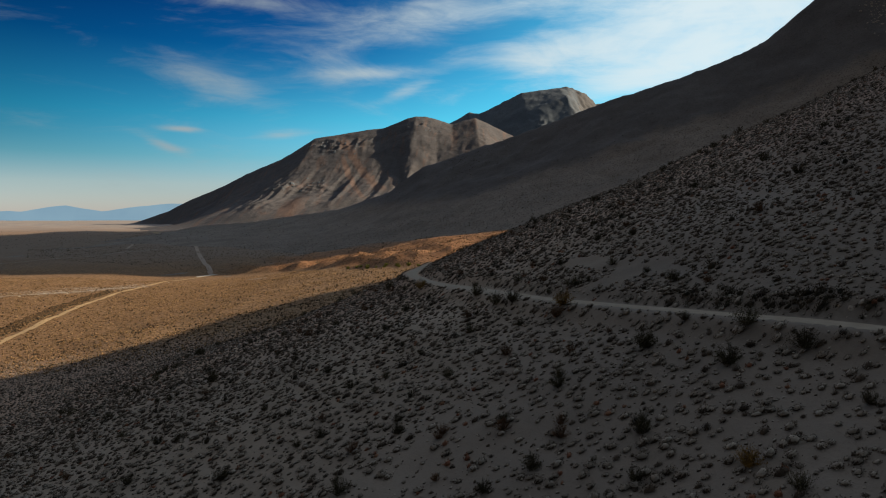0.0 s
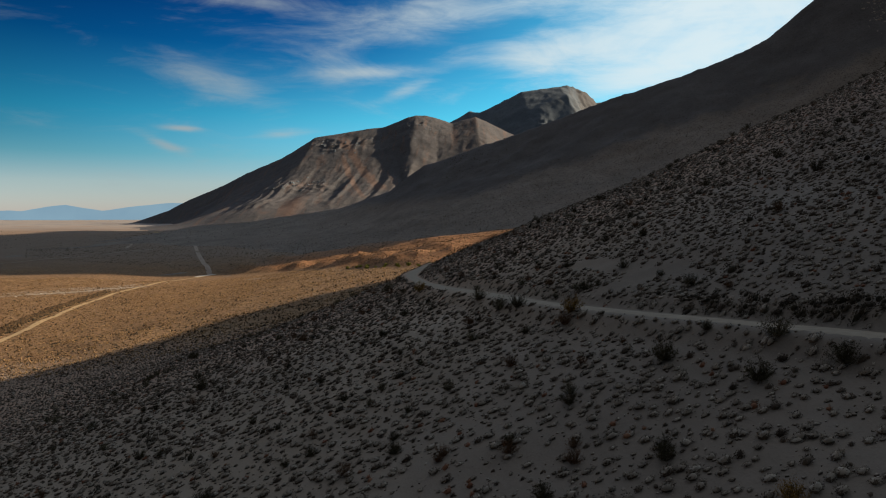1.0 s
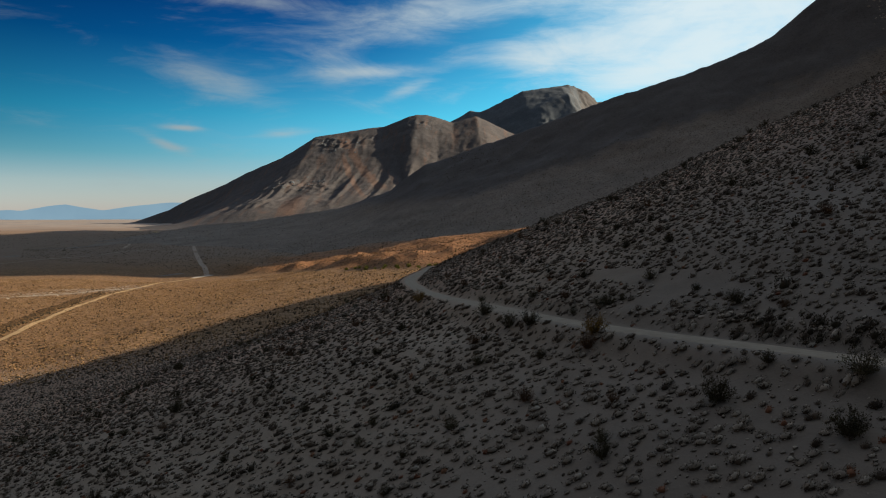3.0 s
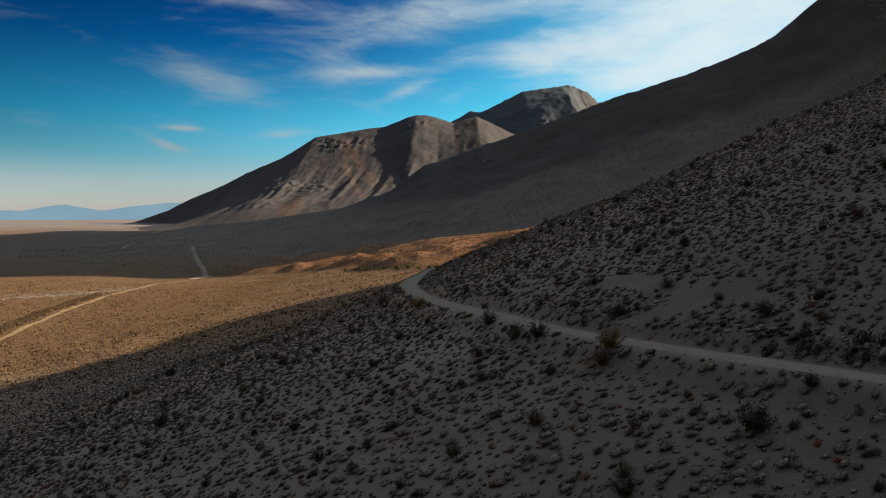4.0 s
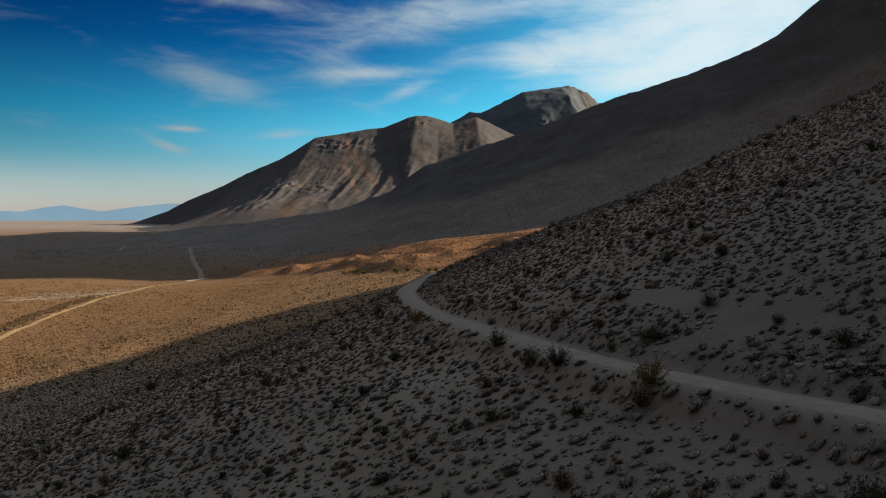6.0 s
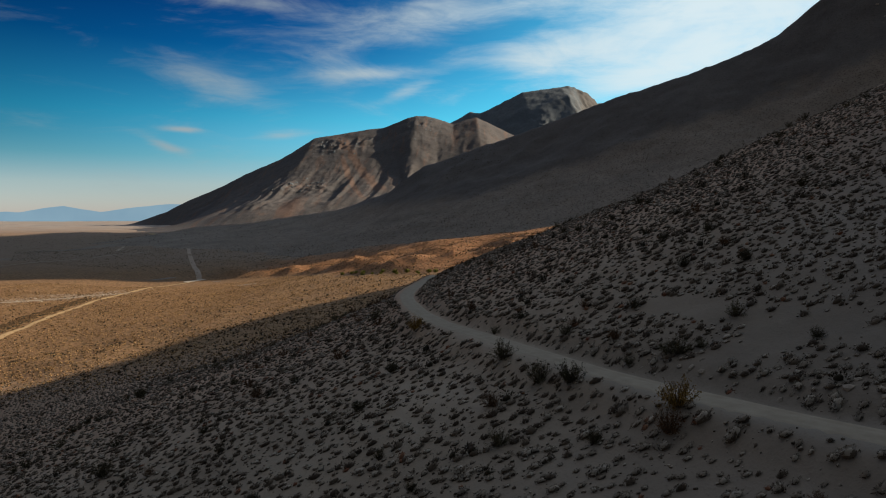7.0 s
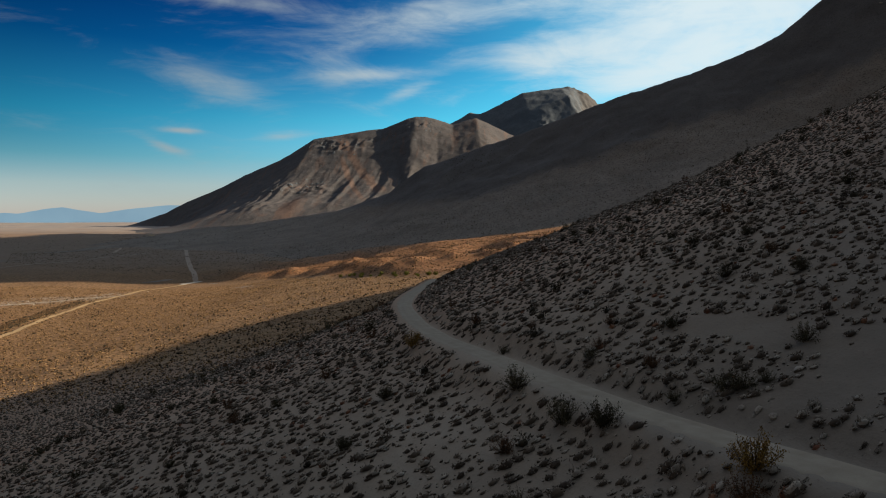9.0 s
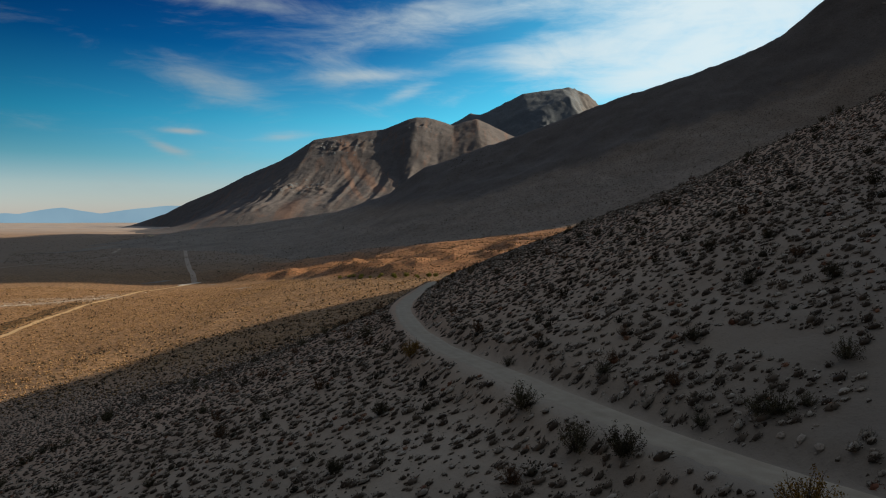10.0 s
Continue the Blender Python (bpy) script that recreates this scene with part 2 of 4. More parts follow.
def make_rock(name, low, high, streak, size, red=0.5, scrub=0.0, relief=0.55, veins_or_sunlit=()):
    m, n, shader = material(name)
    at, (x, y, z) = place(n)
    big = n.noise(at, 1.0 / size, 6, 0.6)
    fall = n.noise(n.mapped(at, (7.0 / size, 1.2 / size, 1.2 / size)), 1.0, 6, 0.65, 0.4)
    fine = n.noise(at, 14.0 / size, 6, 0.7)
    c = n.ramp(big, [(0.30, low), (0.68, high)])
    c = n.mix(n.span(fall, 0.50, 0.68, 0.0, red), c, (*streak, 1))
    c = n.mix(n.span(fine, 0.50, 0.72, 0.0, 0.55), c, tuple(0.5 * v for v in low) + (1,))
    c = n.mix(n.span(n.noise(at, 48.0 / size, 4, 0.75), 0.45, 0.70, 0.0, 0.45), c, tuple(0.45 * v for v in low) + (1,))
    for vx, vy, drift, wide, y0, y1 in veins_or_sunlit:
        # a vein of red soil down the face; on PEAK, its sunlit flank
        off = n.math("ABSOLUTE", n.math("SUBTRACT", n.math("SUBTRACT", x, vx), n.math("MULTIPLY", n.math("SUBTRACT", vy, y), drift)))
        off = n.math("ADD", off, n.math("MULTIPLY", n.math("SUBTRACT", fall, 0.5), 3.0 * wide))
        c = n.mix(n.math("MULTIPLY", n.math("MULTIPLY", n.span(off, wide, 0.25 * wide), n.span(y, y0, y0 + 120)), n.span(y, y1, y1 - 120, 0.0, 0.5)), c, (*streak, 1))
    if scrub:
        # scree above a ragged line, bluish shade in its colour; paler fan gravel below
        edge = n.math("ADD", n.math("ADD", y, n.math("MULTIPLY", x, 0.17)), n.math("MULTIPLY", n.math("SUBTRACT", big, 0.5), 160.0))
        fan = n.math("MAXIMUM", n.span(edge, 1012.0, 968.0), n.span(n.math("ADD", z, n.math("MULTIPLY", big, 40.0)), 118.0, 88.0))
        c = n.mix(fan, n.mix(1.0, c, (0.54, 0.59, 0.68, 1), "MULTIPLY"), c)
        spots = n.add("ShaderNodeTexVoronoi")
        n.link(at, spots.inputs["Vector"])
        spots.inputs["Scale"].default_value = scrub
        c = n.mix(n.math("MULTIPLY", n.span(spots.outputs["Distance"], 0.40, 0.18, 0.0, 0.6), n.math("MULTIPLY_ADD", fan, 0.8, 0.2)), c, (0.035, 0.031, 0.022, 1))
    n.link(c, shader.inputs["Base Color"])
    shader.inputs["Roughness"].default_value = 0.95
    shader.inputs["Specular IOR Level"].default_value = 0.12
    bump(n, shader, n.math("ADD", n.math("MULTIPLY", fall, 0.3), n.math("ADD", n.math("MULTIPLY", fine, 0.5), n.math("MULTIPLY", n.noise(at, 48.0 / size, 4, 0.75), 0.25))), relief, size * 0.07)
    return m


def make_leaf(name, *colours):
    m, n, shader = material(name)
    tone = n.add("ShaderNodeNewGeometry").outputs["Random Per Island"]
    own = n.add("ShaderNodeObjectInfo").outputs["Random"]
    at, _ = place(n)
    t = n.math("ADD", n.math("MULTIPLY", tone, 0.6), n.math("ADD", n.math("MULTIPLY", own, 0.15), n.math("MULTIPLY", n.noise(at, 0.4, 3), 0.4)))
    c = n.ramp(t, [(0.15 + 0.7 * k / max(1, len(colours) - 1), colour) for k, colour in enumerate(colours)])
    n.link(c, shader.inputs["Base Color"])
    shader.inputs["Roughness"].default_value = 0.85
    shader.inputs["Specular IOR Level"].default_value = 0.2
    return m


SOIL = make_ground()
ROAD = make_track("packed_dirt", (0.315, 0.275, 0.220), (0.405, 0.358, 0.290))
TRACK = make_track("pale_gravel", (0.46, 0.34, 0.19), (0.60, 0.46, 0.28))
FAN_TRACK = make_track("brown_gravel", (0.36, 0.29, 0.235), (0.47, 0.39, 0.32))
PAVING = make_track("old_paving", (0.33, 0.30, 0.26), (0.45, 0.41, 0.36))
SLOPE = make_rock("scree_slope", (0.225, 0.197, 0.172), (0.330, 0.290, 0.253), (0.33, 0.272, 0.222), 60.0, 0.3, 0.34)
# both far rocks carry distance haze as blue in their base colour
CRAG = make_rock("hazed_red_rock", (0.114, 0.120, 0.136), (0.150, 0.149, 0.157), (0.245, 0.156, 0.118), 260.0, 0.45, 0.0, 0.36, [(-520, 3400, 0.40, 34, 2700, 3560), (-615, 2560, 0.1, 60, 2380, 2780), (-440, 3000, 0.3, 20, 2600, 3300)])
# the wide warm band paints sunlight on the peak's right flank
PEAK = make_rock("hazed_grey_rock", (0.135, 0.176, 0.222), (0.166, 0.204, 0.243), (0.150, 0.128, 0.110), 300.0, 0.10, 0.0, 0.20, [(1010, 4400, 0.0, 200, 3500, 5400)])
STONE = make_rock("pale_stone", (0.30, 0.26, 0.22), (0.46, 0.42, 0.37), (0.40, 0.32, 0.25), 4.0, 0.3)
WHITE_STONE = make_rock("white_stone", (0.55, 0.52, 0.47), (0.75, 0.72, 0.66), (0.6, 0.55, 0.48), 4.0, 0.2)
# dark twigs and pale tips also paint shaded bases and sky-lit crowns
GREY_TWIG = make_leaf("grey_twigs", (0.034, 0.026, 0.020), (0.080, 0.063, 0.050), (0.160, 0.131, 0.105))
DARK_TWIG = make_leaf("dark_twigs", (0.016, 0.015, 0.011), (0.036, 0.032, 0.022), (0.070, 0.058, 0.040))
PALE_TIP = make_leaf("bleached_lit_tips", (0.195, 0.172, 0.146), (0.335, 0.303, 0.262), (0.46, 0.425, 0.375))
RUST_TWIG = make_leaf("rust_twigs", (0.105, 0.045, 0.028), (0.21, 0.090, 0.055), (0.27, 0.145, 0.09))
# gold over dry brown also paints sunlit crowns and shaded bases
GOLD_TWIG = make_leaf("golden_scrub", (0.17, 0.102, 0.048), (0.33, 0.205, 0.098), (0.56, 0.385, 0.20))
DRY_TWIG = make_leaf("dry_brown_scrub", (0.036, 0.024, 0.014), (0.105, 0.066, 0.034), (0.22, 0.142, 0.074))
DARK_LEAF = make_leaf("creosote_leaves", (0.021, 0.020, 0.012), (0.046, 0.042, 0.023), (0.084, 0.074, 0.038))
OLIVE_LEAF = make_leaf("olive_leaves", (0.045, 0.045, 0.026), (0.085, 0.080, 0.045), (0.13, 0.115, 0.07))
RUST_LEAF = make_leaf("rust_leaves", (0.060, 0.030, 0.016), (0.115, 0.058, 0.030), (0.17, 0.095, 0.05))
YELLOW_LEAF = make_leaf("yellowed_leaves", (0.11, 0.062, 0.015), (0.25, 0.145, 0.030), (0.36, 0.225, 0.06))
GREEN_LEAF = make_leaf("wash_leaves", (0.05, 0.07, 0.012), (0.13, 0.155, 0.030), (0.23, 0.24, 0.06))
BARK = make_leaf("grey_bark", (0.045, 0.036, 0.028), (0.10, 0.082, 0.064))


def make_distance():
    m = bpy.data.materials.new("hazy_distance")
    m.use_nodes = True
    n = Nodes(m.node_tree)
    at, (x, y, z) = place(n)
    # haze is painted: the far range glows an even blue by itself
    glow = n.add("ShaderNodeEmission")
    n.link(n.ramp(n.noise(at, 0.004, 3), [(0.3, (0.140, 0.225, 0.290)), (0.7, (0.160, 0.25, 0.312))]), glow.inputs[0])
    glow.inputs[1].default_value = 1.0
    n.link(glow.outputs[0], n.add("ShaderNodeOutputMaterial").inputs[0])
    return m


HAZE = make_distance()

# ---- lie of the land ----
TABLE = np.random.default_rng(5).random((256, 256))


def vnoise(x, y, size, shift=0.0):
    """Smooth noise from -1 to 1 with waves of about that size in metres."""
    x, y = np.asarray(x, float) / size + shift, np.asarray(y, float) / size + 1.7 * shift
    i, j = np.floor(x).astype(int), np.floor(y).astype(int)
    f, g = x - i, y - j
    f, g = f * f * (3 - 2 * f), g * g * (3 - 2 * g)
    a, b = TABLE[i % 256, j % 256], TABLE[(i + 1) % 256, j % 256]
    c, d = TABLE[i % 256, (j + 1) % 256], TABLE[(i + 1) % 256, (j + 1) % 256]
    return 2 * ((a * (1 - f) + b * f) * (1 - g) + (c * (1 - f) + d * f) * g) - 1


def fbm(x, y, size, octaves=4, shift=0.0):
    return sum(0.5 ** k * vnoise(x, y, size * 0.5 ** k, shift + 3.1 * k) for k in range(octaves))


def ridged(x, y, size, octaves=3, shift=0.0):
    return sum(0.5 ** k * (1 - 2 * np.abs(vnoise(x, y, size * 0.5 ** k, shift + 5.3 * k))) for k in range(octaves))


def smooth(value, lo, hi):
    t = np.clip((np.asarray(value, float) - lo) / (hi - lo), 0, 1)
    return t * t * (3 - 2 * t)


def soft_max(a, b, k):
    h = np.clip(0.5 + 0.5 * (a - b) / k, 0, 1)
    return b + (a - b) * h + k * h * (1 - h)


def rise(x, w):
    return w * np.logaddexp(0, np.asarray(x, float) / w)


def hill(x, y):
    """The near hillside: a spur that rises to the right and rounds off ahead, with bumps added out of view."""
    u, v = np.clip(-0.475 * x + 0.88 * y, -150, 600), 0.88 * x + 0.475 * y
    z = 24.97 + 0.0903 * u + 0.4165 * v - 0.000999 * u * u - 0.000396 * u * v - 0.0000526 * v * v - 0.42 * rise(v - 501, 40)
    z = z + 1.6 * smooth(v, 140, 210)
    z = z - 1.4 * smooth(x, 32, 56) * (1 - smooth(x, 104, 136)) - 5.0 * smooth(y, 192, 255) * smooth(x, 12, 48) * (1 - smooth(x, 122, 170))
    z = z + 2.3 * np.exp(-((x + 2) / 26) ** 2 - ((y - 238) / 31) ** 2)
    # added unseen bumps: shape the flat's shadow edge, dim the near right
    return z + 16.6 * np.exp(-((x - 318.9) / 110.8) ** 2 - ((y - 349.7) / 57.8) ** 2) + 72.0 * np.exp(-((x - 250.4) / 34.0) ** 2 - ((y - 126.8) / 111.8) ** 2) + 6.5 * np.exp(-((x - 286) / 62.0) ** 2 - ((y - 386) / 28.0) ** 2) + 70.0 * np.exp(-((x - 152) / 46.0) ** 2 - ((y - 30) / 46.0) ** 2)


def flat(x, y):
    """The flat below the hill, the fan beyond and the far valley floor."""
    x, y = np.asarray(x, float), np.asarray(y, float)
    left = 1 / (1 + np.exp(-np.clip((x + 700) / 150, -50, 50)))
    near = 1 / (1 + np.exp(-np.clip((1800 - y) / 300, -50, 50)))
    return -8 + 0.17 * rise(x + 190, 30) - 0.10 * rise(x - 250, 60) + 0.035 * rise(y - 500, 100) * left * near + 0.012 * rise(y - 1200, 200)


def behind_wash(x, y):
    """How far a place lies beyond the edge of the wash that bends round the flat."""
    return np.maximum(0.836 * (x + 4) + 0.549 * (y - 398), 0.5 * (x + 75) + 0.868 * (y - 565))


def badlands(x, y):
    """Gullied mounds beyond the wash."""
    q = behind_wash(x, y)
    band = smooth(q, 0, 20) * smooth(y, 285, 330) * (1 - smooth(q, 90, 230)) * (1 - smooth(y, 740, 880)) * smooth(x, -300, -200) * (1 - smooth(x, 100, 190))
    return band * (0.5 + 0.5 * smooth(y, 390, 500)) * (2.6 + 3.7 * ridged(x + 0.4 * y, y, 42, 2, 2.0))


def smooth_path(points, step):
    """A rounded line through points of the plan."""
    p = [np.array(a, float) for a in points]
    p = [2 * p[0] - p[1], *p, 2 * p[-1] - p[-2]]
    line = []
    for a, b, c, d in zip(p, p[1:], p[2:], p[3:]):
        count = max(2, int(np.linalg.norm(c - b) / step))
        for k in range(count):
            t = k / count
            line.append(0.5 * (2 * b + (c - a) * t + (2 * a - 5 * b + 4 * c - d) * t * t + (3 * b - a - 3 * c + d) * t ** 3))
    line.append(p[-2])
    return np.array(line)


ROAD_LINE = smooth_path([(90, -40), (58, 10), (45, 30), (33.4, 47.4), (26.6, 57.4), (19.4, 68.2), (13.2, 79.4), (7.8, 91.8), (2.4, 107.4), (-1.4, 119), (-5.2, 138),
                         (-7.8, 160), (-8.3, 180), (-6.8, 203), (-3.0, 228), (3, 250), (22, 285), (52, 318)], 1.0)
ROAD_HALF = 1.5


def raw(x, y):
    z = soft_max(hill(x, y), flat(x, y), 14.0) + badlands(x, y)
    far = np.maximum(np.asarray(y, float) - 60, 0)
    z = z + (0.30 + 0.5 * np.clip(far / 200, 0, 1)) * vnoise(x, y, 24, 1.0) + 0.22 * vnoise(x, y, 7, 2.0) + 0.10 * vnoise(x, y, 2.6, 3.0)
    return z + np.minimum(far / 300, 1.5) * 1.6 * vnoise(x, y, 90, 4.0)


road_z = raw(ROAD_LINE[:, 0], ROAD_LINE[:, 1])
for _ in range(12):
    road_z[2:-2] = (road_z[:-4] + road_z[1:-3] + road_z[2:-2] + road_z[3:-1] + road_z[4:]) / 5
road_way = np.gradient(ROAD_LINE, axis=0)
road_way /= np.linalg.norm(road_way, axis=1)[:, None]
road_side = np.c_[road_way[:, 1], -road_way[:, 0]]       # to the uphill side


def off_road(x, y):
    """The distance to the right of the road's middle line, and the road's height there; far away the distance is 99."""
    x, y = np.asarray(x, float), np.asarray(y, float)
    flat_x, flat_y = x.ravel(), y.ravel()
    away, level = np.full(flat_x.shape, 99.0), np.zeros(flat_x.shape)
    close = np.flatnonzero((flat_x > -45) & (flat_x < 105) & (flat_y > -55) & (flat_y < 440))
    for part in np.array_split(close, max(1, len(close) // 4000)):
        if not len(part):
            continue
        gap = np.stack([flat_x[part][:, None] - ROAD_LINE[:, 0], flat_y[part][:, None] - ROAD_LINE[:, 1]], -1)
        k = (gap ** 2).sum(-1).argmin(1)
        g = gap[np.arange(len(part)), k]
        side = (g * road_side[k]).sum(1)
        full = np.linalg.norm(g, axis=1)
        away[part] = np.where(full < 14, np.sign(side + 1e-9) * full, 99.0)
        level[part] = road_z[k]
    return away.reshape(x.shape), level.reshape(x.shape)


def height(x, y):
    z = raw(x, y)
    away, level = off_road(x, y)
    cut = np.where(away > 0, 1 - smooth(away, ROAD_HALF + 0.3, ROAD_HALF + 2.0), 1 - smooth(-away, ROAD_HALF + 0.5, ROAD_HALF + 3.0))
    z = z * (1 - cut) + (level - 0.05) * cut
    berm = np.exp(-((away + ROAD_HALF + 0.25) / 0.28) ** 2) * 0.14
    return z + berm


def link_mesh(name, verts, faces, materials, parent=None, index=None, shade=True):
    """A mesh object from arrays of corners and of faces with equal numbers of corners."""
    mesh = bpy.data.meshes.new(name)
    faces = np.asarray(faces, np.int32)
    count, sides = faces.shape
    mesh.vertices.add(len(verts))
    mesh.vertices.foreach_set("co", np.asarray(verts, np.float32).ravel())
    mesh.loops.add(count * sides)
    mesh.loops.foreach_set("vertex_index", faces.ravel())
    mesh.polygons.add(count)
    mesh.polygons.foreach_set("loop_start", np.arange(0, count * sides, sides, dtype=np.int32))
    mesh.polygons.foreach_set("use_smooth", np.full(count, shade))
    for m in materials:
        mesh.materials.append(m)
    if index is not None:
        mesh.polygons.foreach_set("material_index", np.asarray(index, np.int32))
    mesh.update(calc_edges=True)
    ob = new(name, mesh)
    ob.parent = parent
    return ob


def sheet(name, xs, ys, fn, material_):
    gx, gy = np.meshgrid(xs, ys, indexing="ij")
    gz = fn(gx, gy)
    a, b = len(xs), len(ys)
    k = np.arange(a * b).reshape(a, b)
    faces = np.stack([k[:-1, :-1], k[1:, :-1], k[1:, 1:], k[:-1, 1:]], -1).reshape(-1, 4)
    return link_mesh(name, np.stack([gx, gy, gz], -1).reshape(-1, 3), faces, [material_])


def spaced(lo, hi, step, first, last, grow_low, grow_high):
    """Places along an axis: even from lo to hi, then wider and wider out to first and last."""
    middle = list(np.arange(lo, hi, step))
    low, high, s = [lo], [middle[-1]], step
    while low[-1] > first:
        s *= grow_low
        low.append(low[-1] - s)
    s = step
    while high[-1] < last:
        s *= grow_high
        high.append(high[-1] + s)
    return np.array(low[:0:-1] + middle + high[1:])


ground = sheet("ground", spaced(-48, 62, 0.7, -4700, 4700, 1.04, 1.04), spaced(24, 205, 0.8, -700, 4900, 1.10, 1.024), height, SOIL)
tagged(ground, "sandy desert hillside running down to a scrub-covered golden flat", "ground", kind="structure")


def strip(name, line, half, lift, material_, level=None, crown=0.0):
    """A road laid along a line of the plan, with shallow wheel ruts."""
    way = np.gradient(line, axis=0)
    way /= np.linalg.norm(way, axis=1)[:, None]
    side = np.c_[way[:, 1], -way[:, 0]]
    across = np.array([-1.0, -0.8, -0.55, -0.3, 0.0, 0.3, 0.55, 0.8, 1.0])
    ruts = np.array([-0.10, 0.02, -0.03, 0.0, 0.03, 0.0, -0.03, 0.02, -0.10])
    wobble = 1 + 0.10 * vnoise(line[:, 0], line[:, 1], 5, 9.0)[:, None]
    x = line[:, :1] + side[:, :1] * across * half * wobble
    y = line[:, 1:] + side[:, 1:] * across * half * wobble
    z = (height(x, y) if level is None else np.repeat(level[:, None], 9, 1)) + lift + ruts * crown
    a, b = x.shape
    k = np.arange(a * b).reshape(a, b)
    faces = np.stack([k[:-1, :-1], k[:-1, 1:], k[1:, 1:], k[1:, :-1]], -1).reshape(-1, 4)
    return link_mesh(name, np.stack([x, y, z], -1).reshape(-1, 3), faces, [material_])


road = strip("road", ROAD_LINE, ROAD_HALF, 0.02, ROAD, road_z, 0.8)
tagged(road, "narrow pale dirt road cut along the hillside", "road", kind="structure")
for label, half, m, points in (
        ("pale dirt track crossing the golden flat", 1.9, TRACK, [(-190, 230), (-212, 290), (-226, 340), (-240, 395), (-258, 460), (-264, 520), (-260, 570), (-250, 606), (-239, 636)]),
        ("old grey road beside a stony wash on the flat", 1.8, PAVING, [(-420, 440), (-372, 466), (-332, 495), (-300, 518), (-278, 540), (-260, 556)]),
        ("straight pale road climbing the shaded fan", 2.6, FAN_TRACK, [(-237, 646), (-262, 704), (-292, 770), (-330, 858), (-365, 940), (-420, 1070)]),
        ("pale concrete ford where the tracks meet", 4.0, make_track("bleached_gravel", (0.62, 0.58, 0.5), (0.75, 0.7, 0.62)), [(-246, 634), (-241, 642), (-235, 652)]),
        ("faint track crossing the shaded fan", 1.3, PAVING, [(-600, 735), (-536, 784), (-500, 830), (-463, 887), (-430, 960)]),
        ("short pale track on the shaded fan", 2.2, FAN_TRACK, [(-500, 1000), (-512, 1030), (-533, 1086)]),
        ("faint sandy track far out on the valley floor", 9.0, TRACK, [(-640, 1480), (-760, 1720), (-880, 1960), (-1000, 2200)])):
    tagged(strip("road", smooth_path(points, 5.0), half, 0.35, m), label, "road", kind="structure")


# ---- mountains ----
TOP_1, TOP_2, AT_1, AT_2 = 970, 1200, 1088, 1482          # crest heights out of view, to the right, raised to cast shade
SHADE_SPUR = (1300, 898, 500, 129, 112)          # an added side ridge out of view, to cast shade: place, height, half widths


def ridge_height(line, reach, detail, sink, taper=0.0):
    """The height of a mountain with its crest along line (x, y, z), falling away on both sides and dipping under the ground at its foot."""
    cx, cy, cz = np.array(line, float).T

    def fn(x, y):
        crest, top = np.interp(x, cx, cy), np.interp(x, cx, cz)
        d = crest - y
        front = reach[0] * (1 - taper * (1 - smooth(x, -1750, -760)))
        gain = np.maximum(top - flat(x, crest), 0) * np.exp(-(np.abs(d) / np.where(d > 0, front, reach[1])) ** 1.25)
        gain = gain * (1 - smooth(np.abs(d), 1.5 * reach[0], 2.3 * reach[0])) * smooth(x, cx[0], cx[0] + 250) * (1 - smooth(x, cx[-1] - 250, cx[-1]))
        return flat(x, y) + gain + detail(x, y, d, gain) - sink

    return fn


def slope_detail(x, y, d, gain):
    e = smooth(gain, 6, 90) * (0.25 + 0.75 * smooth(np.abs(d), 0, 180))
    return e * (7 * ridged(x + 0.5 * d, d * 0.35, 120, 3, 1.0) + 2.5 * fbm(x, y, 40, 3, 6.0)) + smooth(gain, 2, 20) * 1.2 * vnoise(x, y, 14, 8.0) + SHADE_SPUR[2] * np.exp(-((x - SHADE_SPUR[0]) / SHADE_SPUR[3]) ** 2 - ((y - SHADE_SPUR[1]) / SHADE_SPUR[4]) ** 2)


slope_height = ridge_height([(-900, 1900, 20), (-500, 1650, 45), (-246, 1500, 77), (-117, 1400, 113), (-41, 1350, 166), (19, 1320, 181), (129, 1250, 213), (192, 1220, 234), (286, 1160, 263), (349, 1130, 281),
                             (428, 1100, 304), (498, 1080, 331), (536, 1060, 351), (583, 1060, 390), (630, 1060, 429), (756, 1080, 507), (1000, AT_1, TOP_1), (1500, AT_2, TOP_2), (2200, 1300, 500)],
                            (290, 350), slope_detail, 2.0)


def facets(x, d, knots):
    """Planar flanks between spur and gully lines; each line starts at a place along the crest, drifts sideways as it comes down, and has a height."""
    total = knots[0][2] + 0.0 * x
    for (xa, ma, ha), (xb, mb, hb) in zip(knots, knots[1:]):
        left, right = xa + ma * d, xb + mb * d
        total = total + (hb - ha) * np.clip((x - left) / np.maximum(right - left, 20), 0, 1)
    return total


CRAG_LINES = [(-1900, 0.0, -150), (-770, -0.05, 40), (-330, 0.20, 46), (-150, -0.05, 68), (-25, 0.0, 46), (60, 0.0, 66), (225, 0.0, 70), (420, 0.0, -10), (700, 0.0, -10)]
# broken outcrops: place and half widths
OUTCROPS = [(-650, 3470, 75, 70), (-560, 3380, 60, 60), (-720, 2900, 90, 60), (-560, 2880, 80, 50), (-760, 2620, 70, 60), (-110, 3480, 70, 80), (-420, 3420, 60, 80)]


